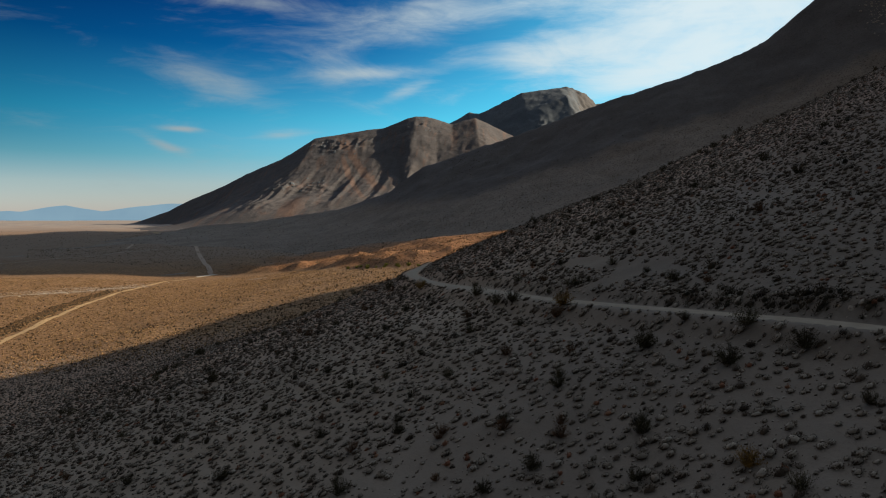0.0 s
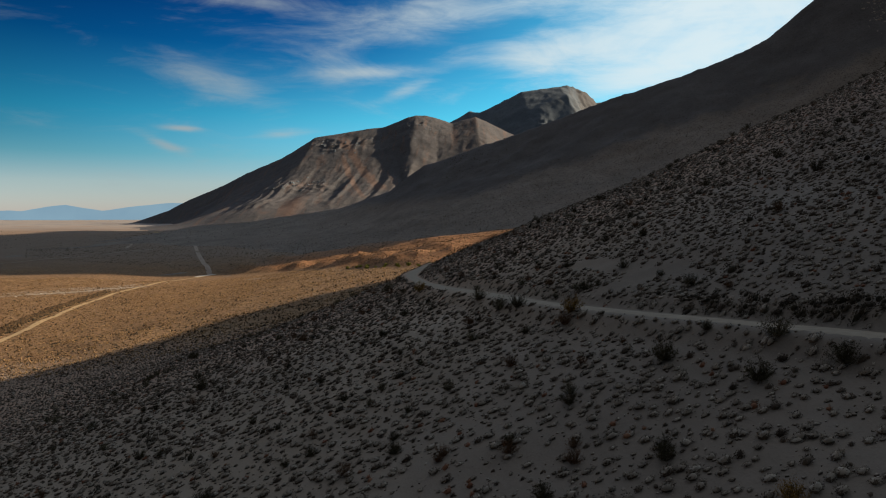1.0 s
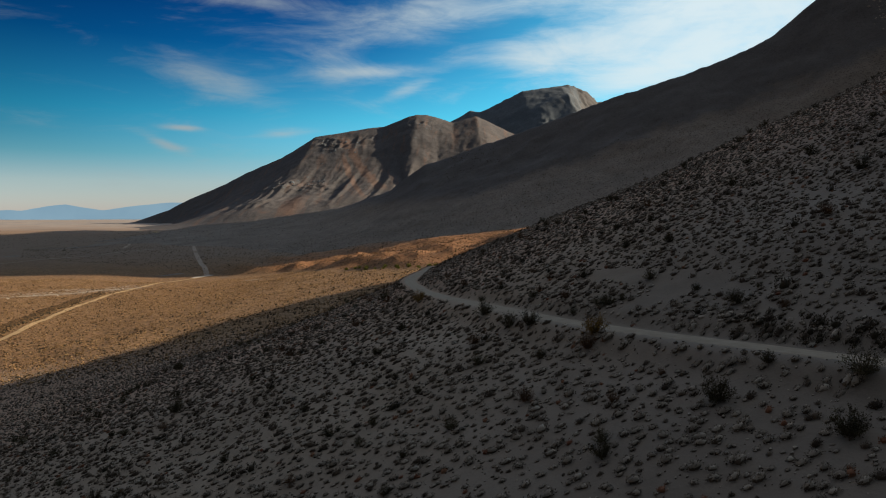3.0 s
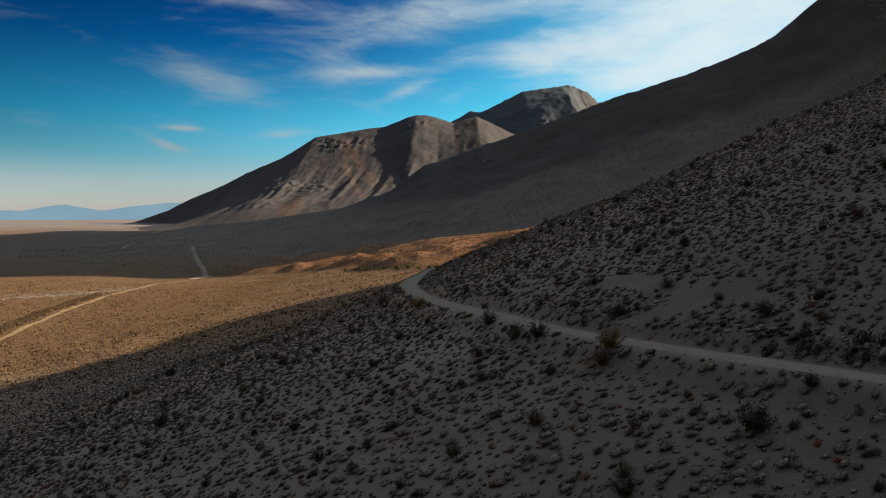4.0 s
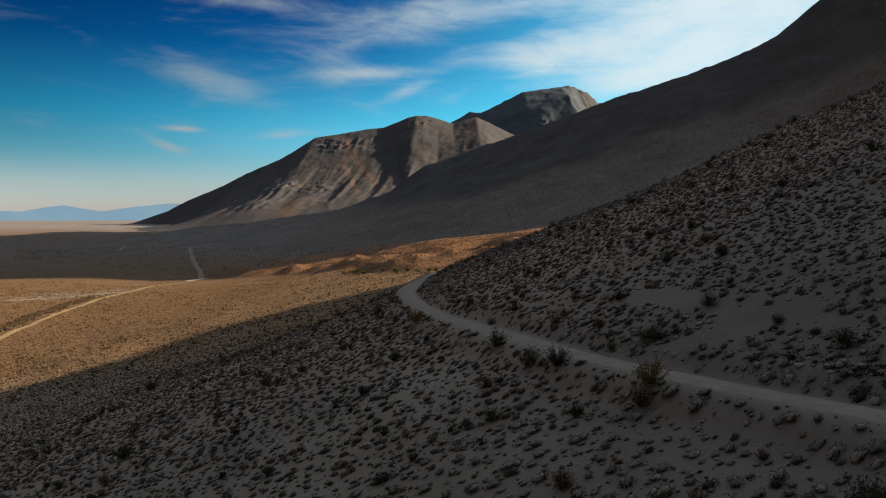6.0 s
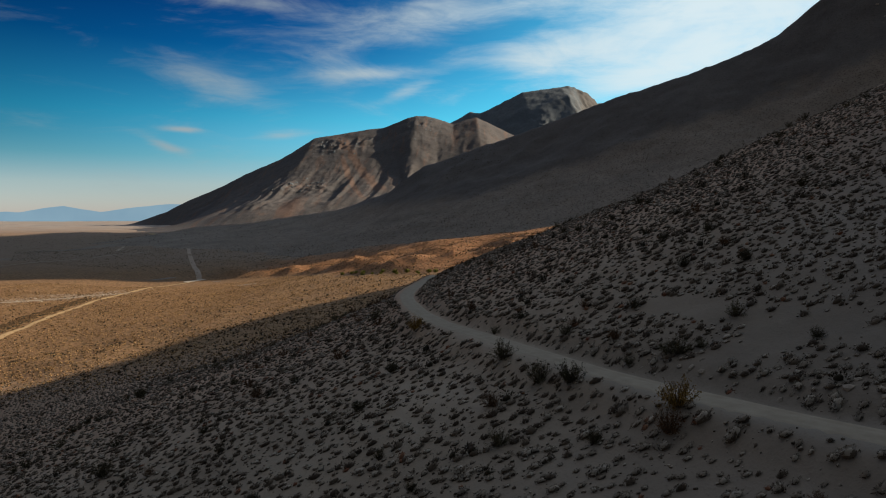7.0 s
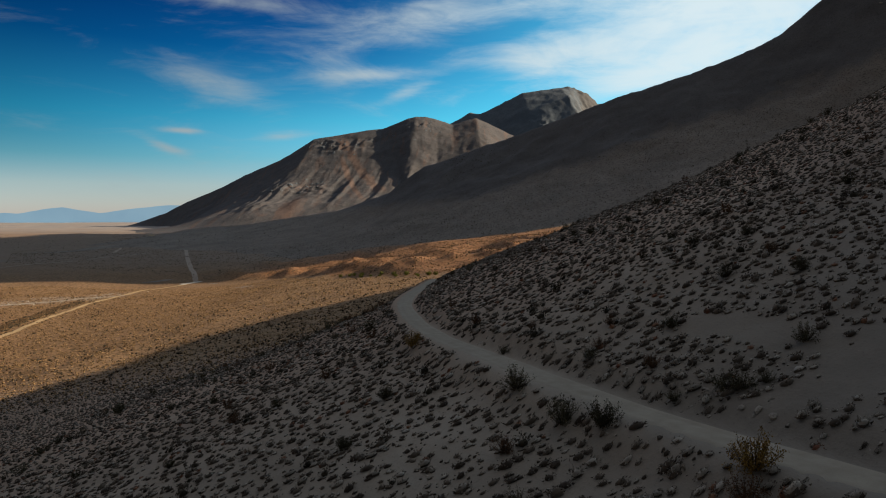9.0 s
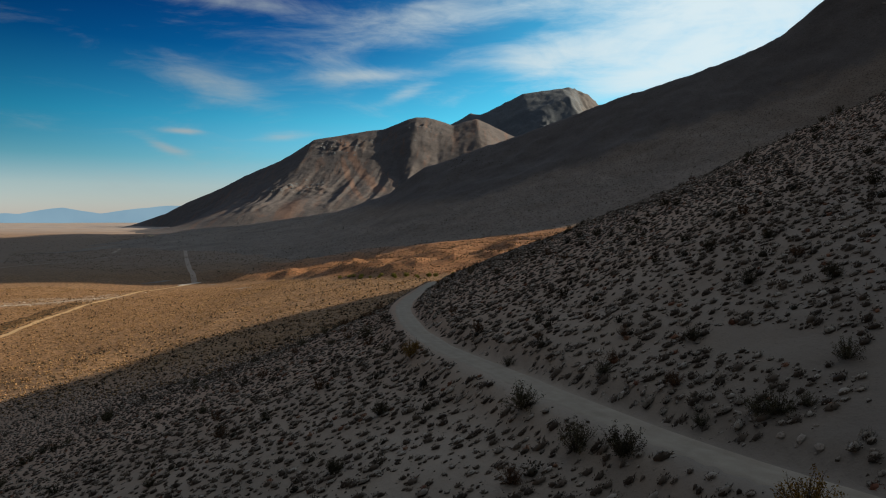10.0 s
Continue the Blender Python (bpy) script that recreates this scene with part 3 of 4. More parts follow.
def crag_detail(x, y, d, gain):
    """Spurs with gullies between them, running down towards the valley, and rills at the foot."""
    w = x + 14 * fbm(x, y, 150, 3, 7.0)
    e = np.clip(np.abs(d) / 330, 0, 1) * np.exp(-np.clip(d / 1700, 0, 9)) * smooth(gain, 2, 45)
    fine = (1.5 + 9 * smooth(d, 430, 760)) * ridged(x + 0.10 * d, d * 0.07, 56, 1, 3.0) + 3 * fbm(x, y, 110, 3, 7.0)
    fine = fine + 4.5 * smooth(d, 380, 620) * ridged(x + 0.16 * d + 9 * fbm(x, y, 90, 2, 4.0), d * 0.05, 27, 1, 5.0) + 1.6 * fbm(x, y, 26, 2, 9.0)
    rocks = sum(np.exp(-((x - ox) / wx) ** 2 - ((y - oy) / wy) ** 2) for ox, oy, wx, wy in OUTCROPS)
    fine = fine + 16 * np.minimum(rocks, 1) * ridged(x, y, 44, 2, 8.0)
    return e * facets(w, np.maximum(d, 0), CRAG_LINES) + smooth(gain, 8, 120) * (0.12 + 0.6 * smooth(np.abs(d), 0, 300)) * fine + smooth(gain, 20, 100) * 2.6 * fbm(x, y, 60, 3, 2.0)


crag_height = ridge_height([(-2100, 3600, -30), (-1829, 3600, 6), (-1556, 3600, 98), (-1427, 3600, 166), (-1234, 3600, 242), (-1106, 3600, 310), (-913, 3600, 389), (-720, 3600, 506), (-591, 3600, 528), (-463, 3600, 550),
                            (-334, 3600, 564), (-195, 3600, 622), (-157, 3600, 631), (-105, 3600, 629), (-45, 3600, 618), (51, 3600, 588), (180, 3600, 622), (389, 3600, 528), (694, 3600, 371), (1000, 3600, 200)],
                           (620, 400), crag_detail, 6.0, 0.74)


PEAK_LINES = [(-900, 0.0, -150), (775, 0.05, 120), (1130, 0.05, -170), (1500, 0.0, -170)]
KNOB = (597, 3900)


def peak_detail(x, y, d, gain):
    e = smooth(gain, 20, 200)
    w = x + 20 * fbm(x, y, 120, 3, 5.0)
    # a rocky knob on the shaded flank
    knob = 16 * np.exp(-np.abs((x - KNOB[0]) / 60) - ((y - KNOB[1]) / 130) ** 2) * (0.7 + 0.6 * ridged(x, y, 40, 2, 8.0))
    return e * (np.clip(np.abs(d) / 300, 0, 1) * facets(w, np.maximum(d, 0), PEAK_LINES) + (0.15 + smooth(np.abs(d), 0, 400)) * (0.8 + 3.5 * smooth(x, 760, 820)) * ridged(x - 0.2 * d, d * 0.25, 120, 2, 4.0) + 3.5 * fbm(x, y, 60, 3, 2.0) + 9 * smooth(x, 820, 900) * (ridged(x, y, 48, 2, 6.0) - 0.5)) + knob


peak_height = ridge_height([(-950, 4400, 200), (-600, 4400, 350), (-16, 4400, 677), (181, 4400, 784), (247, 4400, 776), (320, 4400, 808), (534, 4400, 914), (700, 4400, 936), (849, 4400, 960), (966, 4400, 920), (1050, 4400, 848), (1150, 4400, 856), (1260, 4400, 700), (1634, 4400, 480), (2300, 4400, 350)],
                           (700, 350), peak_detail, 6.0)
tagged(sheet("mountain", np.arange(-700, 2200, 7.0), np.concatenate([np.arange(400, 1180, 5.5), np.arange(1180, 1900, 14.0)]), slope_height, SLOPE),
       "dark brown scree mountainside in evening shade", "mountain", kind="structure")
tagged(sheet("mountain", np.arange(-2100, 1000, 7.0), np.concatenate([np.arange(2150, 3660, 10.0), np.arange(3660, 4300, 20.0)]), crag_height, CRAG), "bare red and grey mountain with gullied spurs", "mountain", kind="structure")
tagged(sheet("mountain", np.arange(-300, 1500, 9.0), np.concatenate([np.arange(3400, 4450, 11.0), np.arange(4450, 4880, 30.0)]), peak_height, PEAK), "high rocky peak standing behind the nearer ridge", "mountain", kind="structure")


def shade_ridge_height(x, y):
    """A high ridge added out of view to the right, to keep the whole fan in shade."""
    crest = np.interp(y, [1200, 2300, 2700], [1450, 1640, 1860])
    top = np.interp(y, [1250, 1450, 2000, 2480, 2680, 2720], [0, 900, 960, 1085, 1120, 500])
    return flat(x, y) + top * np.exp(-(np.abs(x - crest) / 330) ** 1.25) * (1 - smooth(np.abs(x - crest), 500, 720)) + 9 * fbm(x, y, 160, 3, 3.0) - 14


tagged(sheet("mountain", np.arange(800, 2640, 20.0), np.arange(1200, 2800, 20.0), shade_ridge_height, SLOPE), "added mountain ridge out of view, keeping the fan in shade", "mountain", kind="structure")

far_x = np.linspace(-4600, 500, 300)
far_top = np.interp(far_x, [-4600, -3400, -3100, -2790, -2530, -2270, -2000, -1660, -1000, 500], [125, 128, 120, 165, 126, 160, 185, 192, 200, 205]) - 24 + 7 * fbm(far_x, far_x * 0, 260, 4, 1.0)
far_y = 4850 - np.abs(far_x) * 0.08
far_verts = np.concatenate([np.c_[far_x, far_y, far_x * 0 - 20], np.c_[far_x, far_y + 60, far_top], np.c_[far_x, far_y + 120, far_x * 0 - 20]])
k = np.arange(299)
far_faces = np.concatenate([np.c_[k, k + 1, k + 301, k + 300], np.c_[k + 300, k + 301, k + 601, k + 600]])
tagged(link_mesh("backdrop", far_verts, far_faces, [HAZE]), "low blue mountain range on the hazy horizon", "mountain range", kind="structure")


# ---- plants ----
rng = np.random.default_rng(11)


def tuft(sprigs, wide, tall, pale, seed, ring=6, thick=1.0, stray=0.1, body=0.85, low=1.0, simple=False):
    """A low cushion shrub: a rounded body, coloured dark below for shade and, on many, bleached and sky-lit pale over
    its crown, under a fuzz of small sprigs; corners, triangles, and which are pale.
    """
    r = np.random.default_rng(seed)
    verts, faces, index = [], [], []
    turns = np.arange(ring) * math.tau / ring + r.uniform(0, 1)
    lobes = 1 + 0.18 * np.cos(2 * turns + r.uniform(0, 6)) + r.uniform(-0.17, 0.17, ring)
    lean = r.uniform(-0.10, 0.10, 2) * wide
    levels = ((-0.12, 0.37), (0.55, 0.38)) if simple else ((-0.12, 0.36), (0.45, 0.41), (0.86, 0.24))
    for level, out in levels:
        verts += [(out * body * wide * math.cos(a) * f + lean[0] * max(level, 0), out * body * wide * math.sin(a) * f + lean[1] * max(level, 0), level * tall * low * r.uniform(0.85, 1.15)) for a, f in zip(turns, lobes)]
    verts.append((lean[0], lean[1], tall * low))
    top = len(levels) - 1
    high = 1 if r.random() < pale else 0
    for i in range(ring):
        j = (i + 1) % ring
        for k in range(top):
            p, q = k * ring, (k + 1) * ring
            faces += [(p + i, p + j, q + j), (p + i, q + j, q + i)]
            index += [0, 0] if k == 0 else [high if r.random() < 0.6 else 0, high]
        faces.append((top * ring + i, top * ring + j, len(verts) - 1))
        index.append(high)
    for i in range(sprigs):
        a, rise_ = r.uniform(0, math.tau), r.uniform(0.05, 1.0)
        d = np.array([math.cos(a) * math.sqrt(1 - rise_ ** 2), math.sin(a) * math.sqrt(1 - rise_ ** 2), rise_])
        bulge = np.interp((a - turns[0]) % math.tau, np.arange(ring + 1) * math.tau / ring, np.append(lobes, lobes[0]))
        p = d * np.array([0.40 * wide * bulge, 0.40 * wide * bulge, 0.85 * tall]) * (r.uniform(0.55, 0.95) + stray * r.random() ** 3)
        one, two = r.normal(size=3), 0.6 * r.normal(size=3) + d + (0, 0, 0.4)
        one /= np.linalg.norm(one)
        two /= np.linalg.norm(two)
        size = r.uniform(0.03, 0.06) * wide * thick
        base_ = len(verts)
        verts += [tuple(p - one * size * 0.7), tuple(p + one * size * 0.7), tuple(p + two * size * 2.0)]
        faces.append((base_, base_ + 1, base_ + 2))
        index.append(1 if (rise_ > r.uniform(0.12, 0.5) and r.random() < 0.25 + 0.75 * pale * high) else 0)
    return np.array(verts), np.array(faces), np.array(index)


def scatter(name, spots, sizes, templates, materials, label, category, level=None, stretch=1.0, soft=True):
    """Many plants of one kind as one mesh, standing on the ground."""
    ground = level or height
    z = ground(spots[:, 0], spots[:, 1])
    fall_x = np.clip(ground(spots[:, 0] + 0.5, spots[:, 1]) - z, -0.35, 0.35) * 2
    fall_y = np.clip(ground(spots[:, 0], spots[:, 1] + 0.5) - z, -0.35, 0.35) * 2
    pick = rng.integers(0, len(templates), len(spots))
    turn = rng.uniform(0, math.tau, len(spots))
    all_v, all_f, all_i, start = [], [], [], 0
    for t, (tv, tf, ti) in enumerate(templates):
        who = np.flatnonzero(pick == t)
        if not len(who):
            continue
        c, s = np.cos(turn[who])[:, None], np.sin(turn[who])[:, None]
        size = sizes[who][:, None]
        squash = rng.uniform(0.75, 1.25, (len(who), 1))
        x = (tv[:, 0] * c - tv[:, 1] * s) * size * stretch + spots[who, :1]
        y = (tv[:, 0] * s + tv[:, 1] * c) * size / stretch + spots[who, 1:]
        zz = tv[:, 2] * size * squash + z[who][:, None] + fall_x[who][:, None] * (x - spots[who, :1]) + fall_y[who][:, None] * (y - spots[who, 1:])
        all_v.append(np.stack([x, y, zz], -1).reshape(-1, 3))
        all_f.append((tf[None] + (np.arange(len(who)) * len(tv))[:, None, None]).reshape(-1, 3) + start)
        all_i.append(np.tile(ti, len(who)))
        start += len(who) * len(tv)
    ob = link_mesh(name, np.concatenate(all_v), np.concatenate(all_f), materials, index=np.concatenate(all_i), shade=soft)
    return tagged(ob, label, category, kind="stuff")


def spread(count, y0, y1, margin=8.0, right=0.72, left=0.72):
    """Random places over the stretch of land between y0 and y1 ahead of the start."""
    y = np.sqrt(rng.uniform(y0 ** 2, y1 ** 2, count))
    x = rng.uniform(-1, 1, count)
    return np.c_[np.where(x < 0, x * (left * y + margin), x * (right * y + margin)), y]


def dotted(spacing, y0, y1, margin=8.0, right=0.72, left=0.72, loose=0.36):
    """Places that keep their distance from one another, as desert shrubs do, over the same stretch of land."""
    ys = np.arange(y0, y1, spacing * 0.87)
    xs = np.arange(-left * y1 - margin, right * y1 + margin, spacing)
    gx, gy = np.meshgrid(xs, ys)
    gx = gx + (np.arange(len(ys)) % 2)[:, None] * spacing / 2
    p = np.stack([gx.ravel(), gy.ravel()], -1)
    p = p + rng.uniform(-loose, loose, p.shape) * spacing
    return p[(p[:, 0] > -left * p[:, 1] - margin) & (p[:, 0] < right * p[:, 1] + margin)]


def off_bare_sand(p):
    """Leaves out most of what would stand on the two strips of bare sand on the bank above the road."""
    keep = np.ones(len(p), bool)
    for a, b, half in (((19.6, 91.0), (27.4, 74.5), 2.3), ((16.8, 78.4), (27.0, 77.4), 1.7)):
        a, b = np.array(a), np.array(b)
        f = np.clip(((p - a) @ (b - a)) / ((b - a) @ (b - a)), 0, 1)
        gone = np.linalg.norm(p - a - f[:, None] * (b - a), axis=1) < half + 1.2 * vnoise(p[:, 0], p[:, 1], 4, 6.0)
        keep &= ~(gone & (rng.random(len(p)) < 0.9))
    return p[keep]


def clear_of_road(p, gap=0.7):
    away, _ = off_road(p[:, 0], p[:, 1])
    return off_bare_sand(p[np.abs(away + 0.1) > ROAD_HALF + gap])


def on_hill(p, want=True):
    return p[(hill(p[:, 0], p[:, 1]) > flat(p[:, 0], p[:, 1]) - 2) == want]


def ahead(p):
    """Leaves out what lies under or behind the line of flight."""
    return p[0.47 * p[:, 1] + 2.0 > 56 - height(p[:, 0], p[:, 1])]


def thin(p, size, low, shift=0.0):
    """Leaves bare patches."""
    return p[vnoise(p[:, 0], p[:, 1], size, shift) + 0.7 * rng.normal(size=len(p)) * 0.6 > low]


CLOSE_TUFTS = [tuft(112, 1.12, 0.50, 0.75, 100 + i, 6, 1.0, 0.05, 0.60, 0.64) for i in range(18)]
NEAR_TUFTS = [tuft(32, 1.15, 0.47, 0.7, 150 + i, 5, 1.45, 0.1, 0.64, 0.62) for i in range(16)]
SCRUB_TUFTS = [tuft(64, 1.0, 0.6, 0.2, 180 + i, 5, 1.3, 0.35, 0.5, 0.5) for i in range(6)]
MID_TUFTS = [tuft(6, 0.95, 0.40, 0.66, 200 + i, 4, 2.3, 0.2, 0.85, 0.75, True) for i in range(16)]
FAR_TUFTS = [tuft(2, 1.0, 0.58, 0.6, 300 + i, 3, 2.5, 0.2, 0.9, 0.9, True) for i in range(10)]


def shrub_sizes(count, low, high):
    """Many small ones, few large."""
    return low + (high - low) * rng.random(count) ** 1.7


spots = ahead(clear_of_road(thin(dotted(1.05, 20, 75, loose=0.42), 7, -0.8)))
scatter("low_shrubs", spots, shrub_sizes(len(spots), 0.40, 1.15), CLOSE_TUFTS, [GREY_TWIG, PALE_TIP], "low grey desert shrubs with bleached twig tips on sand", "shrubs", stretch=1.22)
spots = ahead(clear_of_road(spread(7000, 22, 95), 0.3))
scatter("low_shrubs", spots, shrub_sizes(len(spots), 0.12, 0.38), FAR_TUFTS, [GREY_TWIG, PALE_TIP], "tiny dead tufts and twig litter on the sand", "shrubs", stretch=1.2)
spots = clear_of_road(thin(dotted(1.9, -40, 62, margin=40), 8, -0.85))
spots = spots[0.47 * spots[:, 1] + 2.0 <= 56 - height(spots[:, 0], spots[:, 1])]
scatter("low_shrubs", spots, shrub_sizes(len(spots), 0.42, 1.15), FAR_TUFTS, [GREY_TWIG, PALE_TIP], "low grey desert shrubs further back along the slope", "shrubs", stretch=1.22)
spots = clear_of_road(thin(dotted(1.05, 75, 130, loose=0.42), 8, -0.9))
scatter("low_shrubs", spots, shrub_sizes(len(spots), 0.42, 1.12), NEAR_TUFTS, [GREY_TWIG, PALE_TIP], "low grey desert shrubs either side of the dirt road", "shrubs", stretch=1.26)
spots = clear_of_road(thin(dotted(1.10, 130, 330, left=0.74, right=0.70, loose=0.40), 11, -1.0))
spots = spots[spots[:, 1] < np.where(spots[:, 0] < -20, 222 + 26 * np.abs(rng.normal(size=len(spots))), 236) + 0.25 * np.maximum(spots[:, 0] - 80, 0)]
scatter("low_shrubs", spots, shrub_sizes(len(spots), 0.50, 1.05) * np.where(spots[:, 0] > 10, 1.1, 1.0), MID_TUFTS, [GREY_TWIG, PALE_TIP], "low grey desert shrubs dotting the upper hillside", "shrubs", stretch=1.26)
spots = clear_of_road(spread(2100, 70, 330, left=0.74, right=0.66), 1.5)
scatter("dark_scrub", spots, 0.8 + 1.1 * rng.random(len(spots)) ** 1.8, SCRUB_TUFTS, [DARK_TWIG, GREY_TWIG], "dark knee-high scrub spread across the slope and the shaded flat", "shrubs")
pick = rng.integers(60, 235, 420)
spots = off_bare_sand(ROAD_LINE[pick] + road_side[pick] * rng.uniform(2.6, 5.5, (420, 1)) + rng.normal(size=(420, 2)) * 0.4)
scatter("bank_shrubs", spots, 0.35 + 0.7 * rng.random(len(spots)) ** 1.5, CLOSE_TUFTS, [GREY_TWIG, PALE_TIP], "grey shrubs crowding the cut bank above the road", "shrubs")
pick = np.flatnonzero((ROAD_LINE[:, 1] > 40) & (ROAD_LINE[:, 1] < 66))
pick = rng.choice(pick, 170)
spots = ROAD_LINE[pick] + road_side[pick] * (2.5 + 2.4 * rng.random((170, 1)) ** 1.3) + rng.normal(size=(170, 2)) * 0.3
scatter("bank_shrubs", spots, 0.4 + 0.9 * rng.random(170) ** 1.5, SCRUB_TUFTS, [DARK_TWIG, GREY_TWIG], "dark scrub matted on the eroded bank above the road", "shrubs", stretch=1.3)
spots = ahead(clear_of_road(on_hill(spread(1150, 25, 190))))
scatter("rust_shrubs", spots, 0.4 + 0.5 * rng.random(len(spots)), NEAR_TUFTS, [RUST_TWIG, RUST_TWIG], "small dry rust-coloured shrubs among the grey ones", "shrubs")
spots = thin(on_hill(spread(125000, 215, 600, left=0.74, right=0.05), False), 20, -0.9)
spots = spots[(behind_wash(spots[:, 0], spots[:, 1]) < -3 + 3 * rng.normal(size=len(spots))) & (raw(spots[:, 0], spots[:, 1]) < 30 + 4 * rng.normal(size=len(spots)))]
spots = spots[rng.random(len(spots)) < 0.60 + 0.40 * smooth(-spots[:, 0], 70, 190)]
scatter("golden_shrubs", spots, 0.45 + 0.72 * rng.random(len(spots)) ** 2.2, FAR_TUFTS, [DRY_TWIG, GOLD_TWIG], "golden dry scrub covering the flat below the hill", "shrubs")
spots = thin(on_hill(spread(5200, 225, 560, left=0.74, right=0.0), False), 26, -0.3)
spots = spots[behind_wash(spots[:, 0], spots[:, 1]) < -4]
scatter("dark_scrub", spots, 0.9 + 0.9 * rng.random(len(spots)) ** 2, FAR_TUFTS, [DARK_TWIG, DRY_TWIG], "dark scrub standing out from the golden flat", "shrubs")
# dark scrub packed dense, partly to stand in for the bank's shadow
bank = smooth_path([(-198, 232), (-222, 290), (-236, 340), (-250, 395), (-268, 460), (-274, 520)], 0.035)
bank = bank + rng.normal(size=bank.shape) * (1.9, 1.2) - (2.2, 0.0)
scatter("bank_scrub", bank, 1.0 + 1.2 * rng.random(len(bank)), FAR_TUFTS, [DARK_TWIG, DRY_TWIG], "dark scrub thickened to stand in for the shaded bank beside the dirt track", "shrubs")


def bush(name, leaf, label, group, seed, stems=26, leaves=900, spiky=0.0, leaf_size=1.0):
    """A desert bush about 1 m across: six branches that fork from the root, small leaves along their upper parts."""
    r = np.random.default_rng(seed)
    root = tagged(new(name), label, "bush", group=group)
    lv, lf = [], []
    limbs = [([], []) for _ in range(6)]
    for i in range(stems):
        sv, sf = limbs[i % 6]
        a, lean = (i % 6 + r.uniform(-0.2, 1.2)) * math.tau / 6, r.uniform(0.15, 1.25) ** 0.9
        length = r.uniform(0.42, 0.62) * (1.15 if lean < 0.6 else 1.0)
        d = np.array([math.cos(a) * math.sin(lean), math.sin(a) * math.sin(lean), math.cos(lean)])
        p, pts = np.array([0.03 * math.cos(i % 6), 0.03 * math.sin(i % 6), -0.06]), []
        rings = []
        for k in range(5):
            pts.append(p.copy())
            if k == 0 and sv:
                rings.append(0)                   # the stems of a branch share their foot
            else:
                rings.append(len(sv))
                sv.extend(p + 0.011 * (1 - k / 5) * np.array([math.cos(j * 2.1), math.sin(j * 2.1), 0]) for j in range(3))
            d = d + np.array([0, 0, 0.10]) + 0.13 * r.normal(size=3)
            d /= np.linalg.norm(d)
            p = p + d * length / 4
        for f, g in zip(rings, rings[1:]):
            sf.extend((f + j, f + (j + 1) % 3, g + (j + 1) % 3, g + j) for j in range(3))
        for k in range(leaves // stems):
            f = r.uniform(0.7, 4.0)
            i0 = min(int(f), 3)
            q = pts[i0] + (pts[i0 + 1] - pts[i0]) * (f - i0) + r.normal(size=3) * 0.034
            n1 = r.normal(size=3) + (0, 0, spiky)
            n1 /= np.linalg.norm(n1)
            n2 = np.cross(n1, r.normal(size=3))
            n2 /= np.linalg.norm(n2) + 1e-6
            size = r.uniform(0.013, 0.027) * leaf_size
            b = len(lv)
            lv.extend([q - n1 * size, q + n2 * size * 0.5, q + n1 * size * 1.3, q - n2 * size * 0.5])
            lf.append((b, b + 1, b + 2, b + 3))
    for sv, sf in limbs:
        link_mesh("branch", sv, sf, [BARK], root)
    link_mesh("foliage", lv, lf, [leaf], root, shade=False)
    return root


SLOPE_GROUP, WASH_GROUP = "desert bushes on the hillside", "green bushes along the wash"
KINDS = {}
for kind, name, leaf, label, group, leaves, spiky in (
        ("dark", "creosote_bush", DARK_LEAF, "dark olive-brown creosote bush on sandy slope", SLOPE_GROUP, 1750, 0.0),
        ("olive", "desert_bush", OLIVE_LEAF, "sparse olive desert bush with bare stems", SLOPE_GROUP, 1200, 0.0),
        ("rust", "dry_bush", RUST_LEAF, "dry rust-brown bush on sandy slope", SLOPE_GROUP, 1450, 0.8),
        ("yellow", "golden_bush", YELLOW_LEAF, "rounded golden-yellow bush beside the dirt road", SLOPE_GROUP, 1800, 0.8),
        ("green", "wash_bush", GREEN_LEAF, "bright green bush growing along the dry wash", WASH_GROUP, 500, 0.0)):
    seed = 10 * len(KINDS) + 1
    KINDS[kind] = [bush(name, leaf, label, group, seed + i, 40, leaves if kind == "green" else int(1.3 * leaves), spiky, 3.0 if kind == "green" else 0.90) for i in range(2 if kind in ("yellow", "green") else 3)]
    if kind not in ("yellow", "green"):
        KINDS[kind + " far"] = [bush(name, leaf, label, group, seed + 5 + i, 18, leaves // 5, spiky, 2.0) for i in range(2)]
USED = {kind: 0 for kind in KINDS}


def plant(kind, x, y, wide, tall=0.62):
    if y > 116 and kind + " far" in KINDS:
        kind += " far"
    ob = KINDS[kind][USED[kind] % len(KINDS[kind])]
    m = pose(x, y, float(height(np.array([x]), np.array([y]))[0]), 0, 0, rng.uniform(0, 360)) @ Matrix.Diagonal((wide, wide, wide * tall / 0.62, 1))
    if USED[kind] < len(KINDS[kind]):
        ob.matrix_basis = m
    else:
        copy_thing(ob, m).matrix_basis = m
    USED[kind] += 1


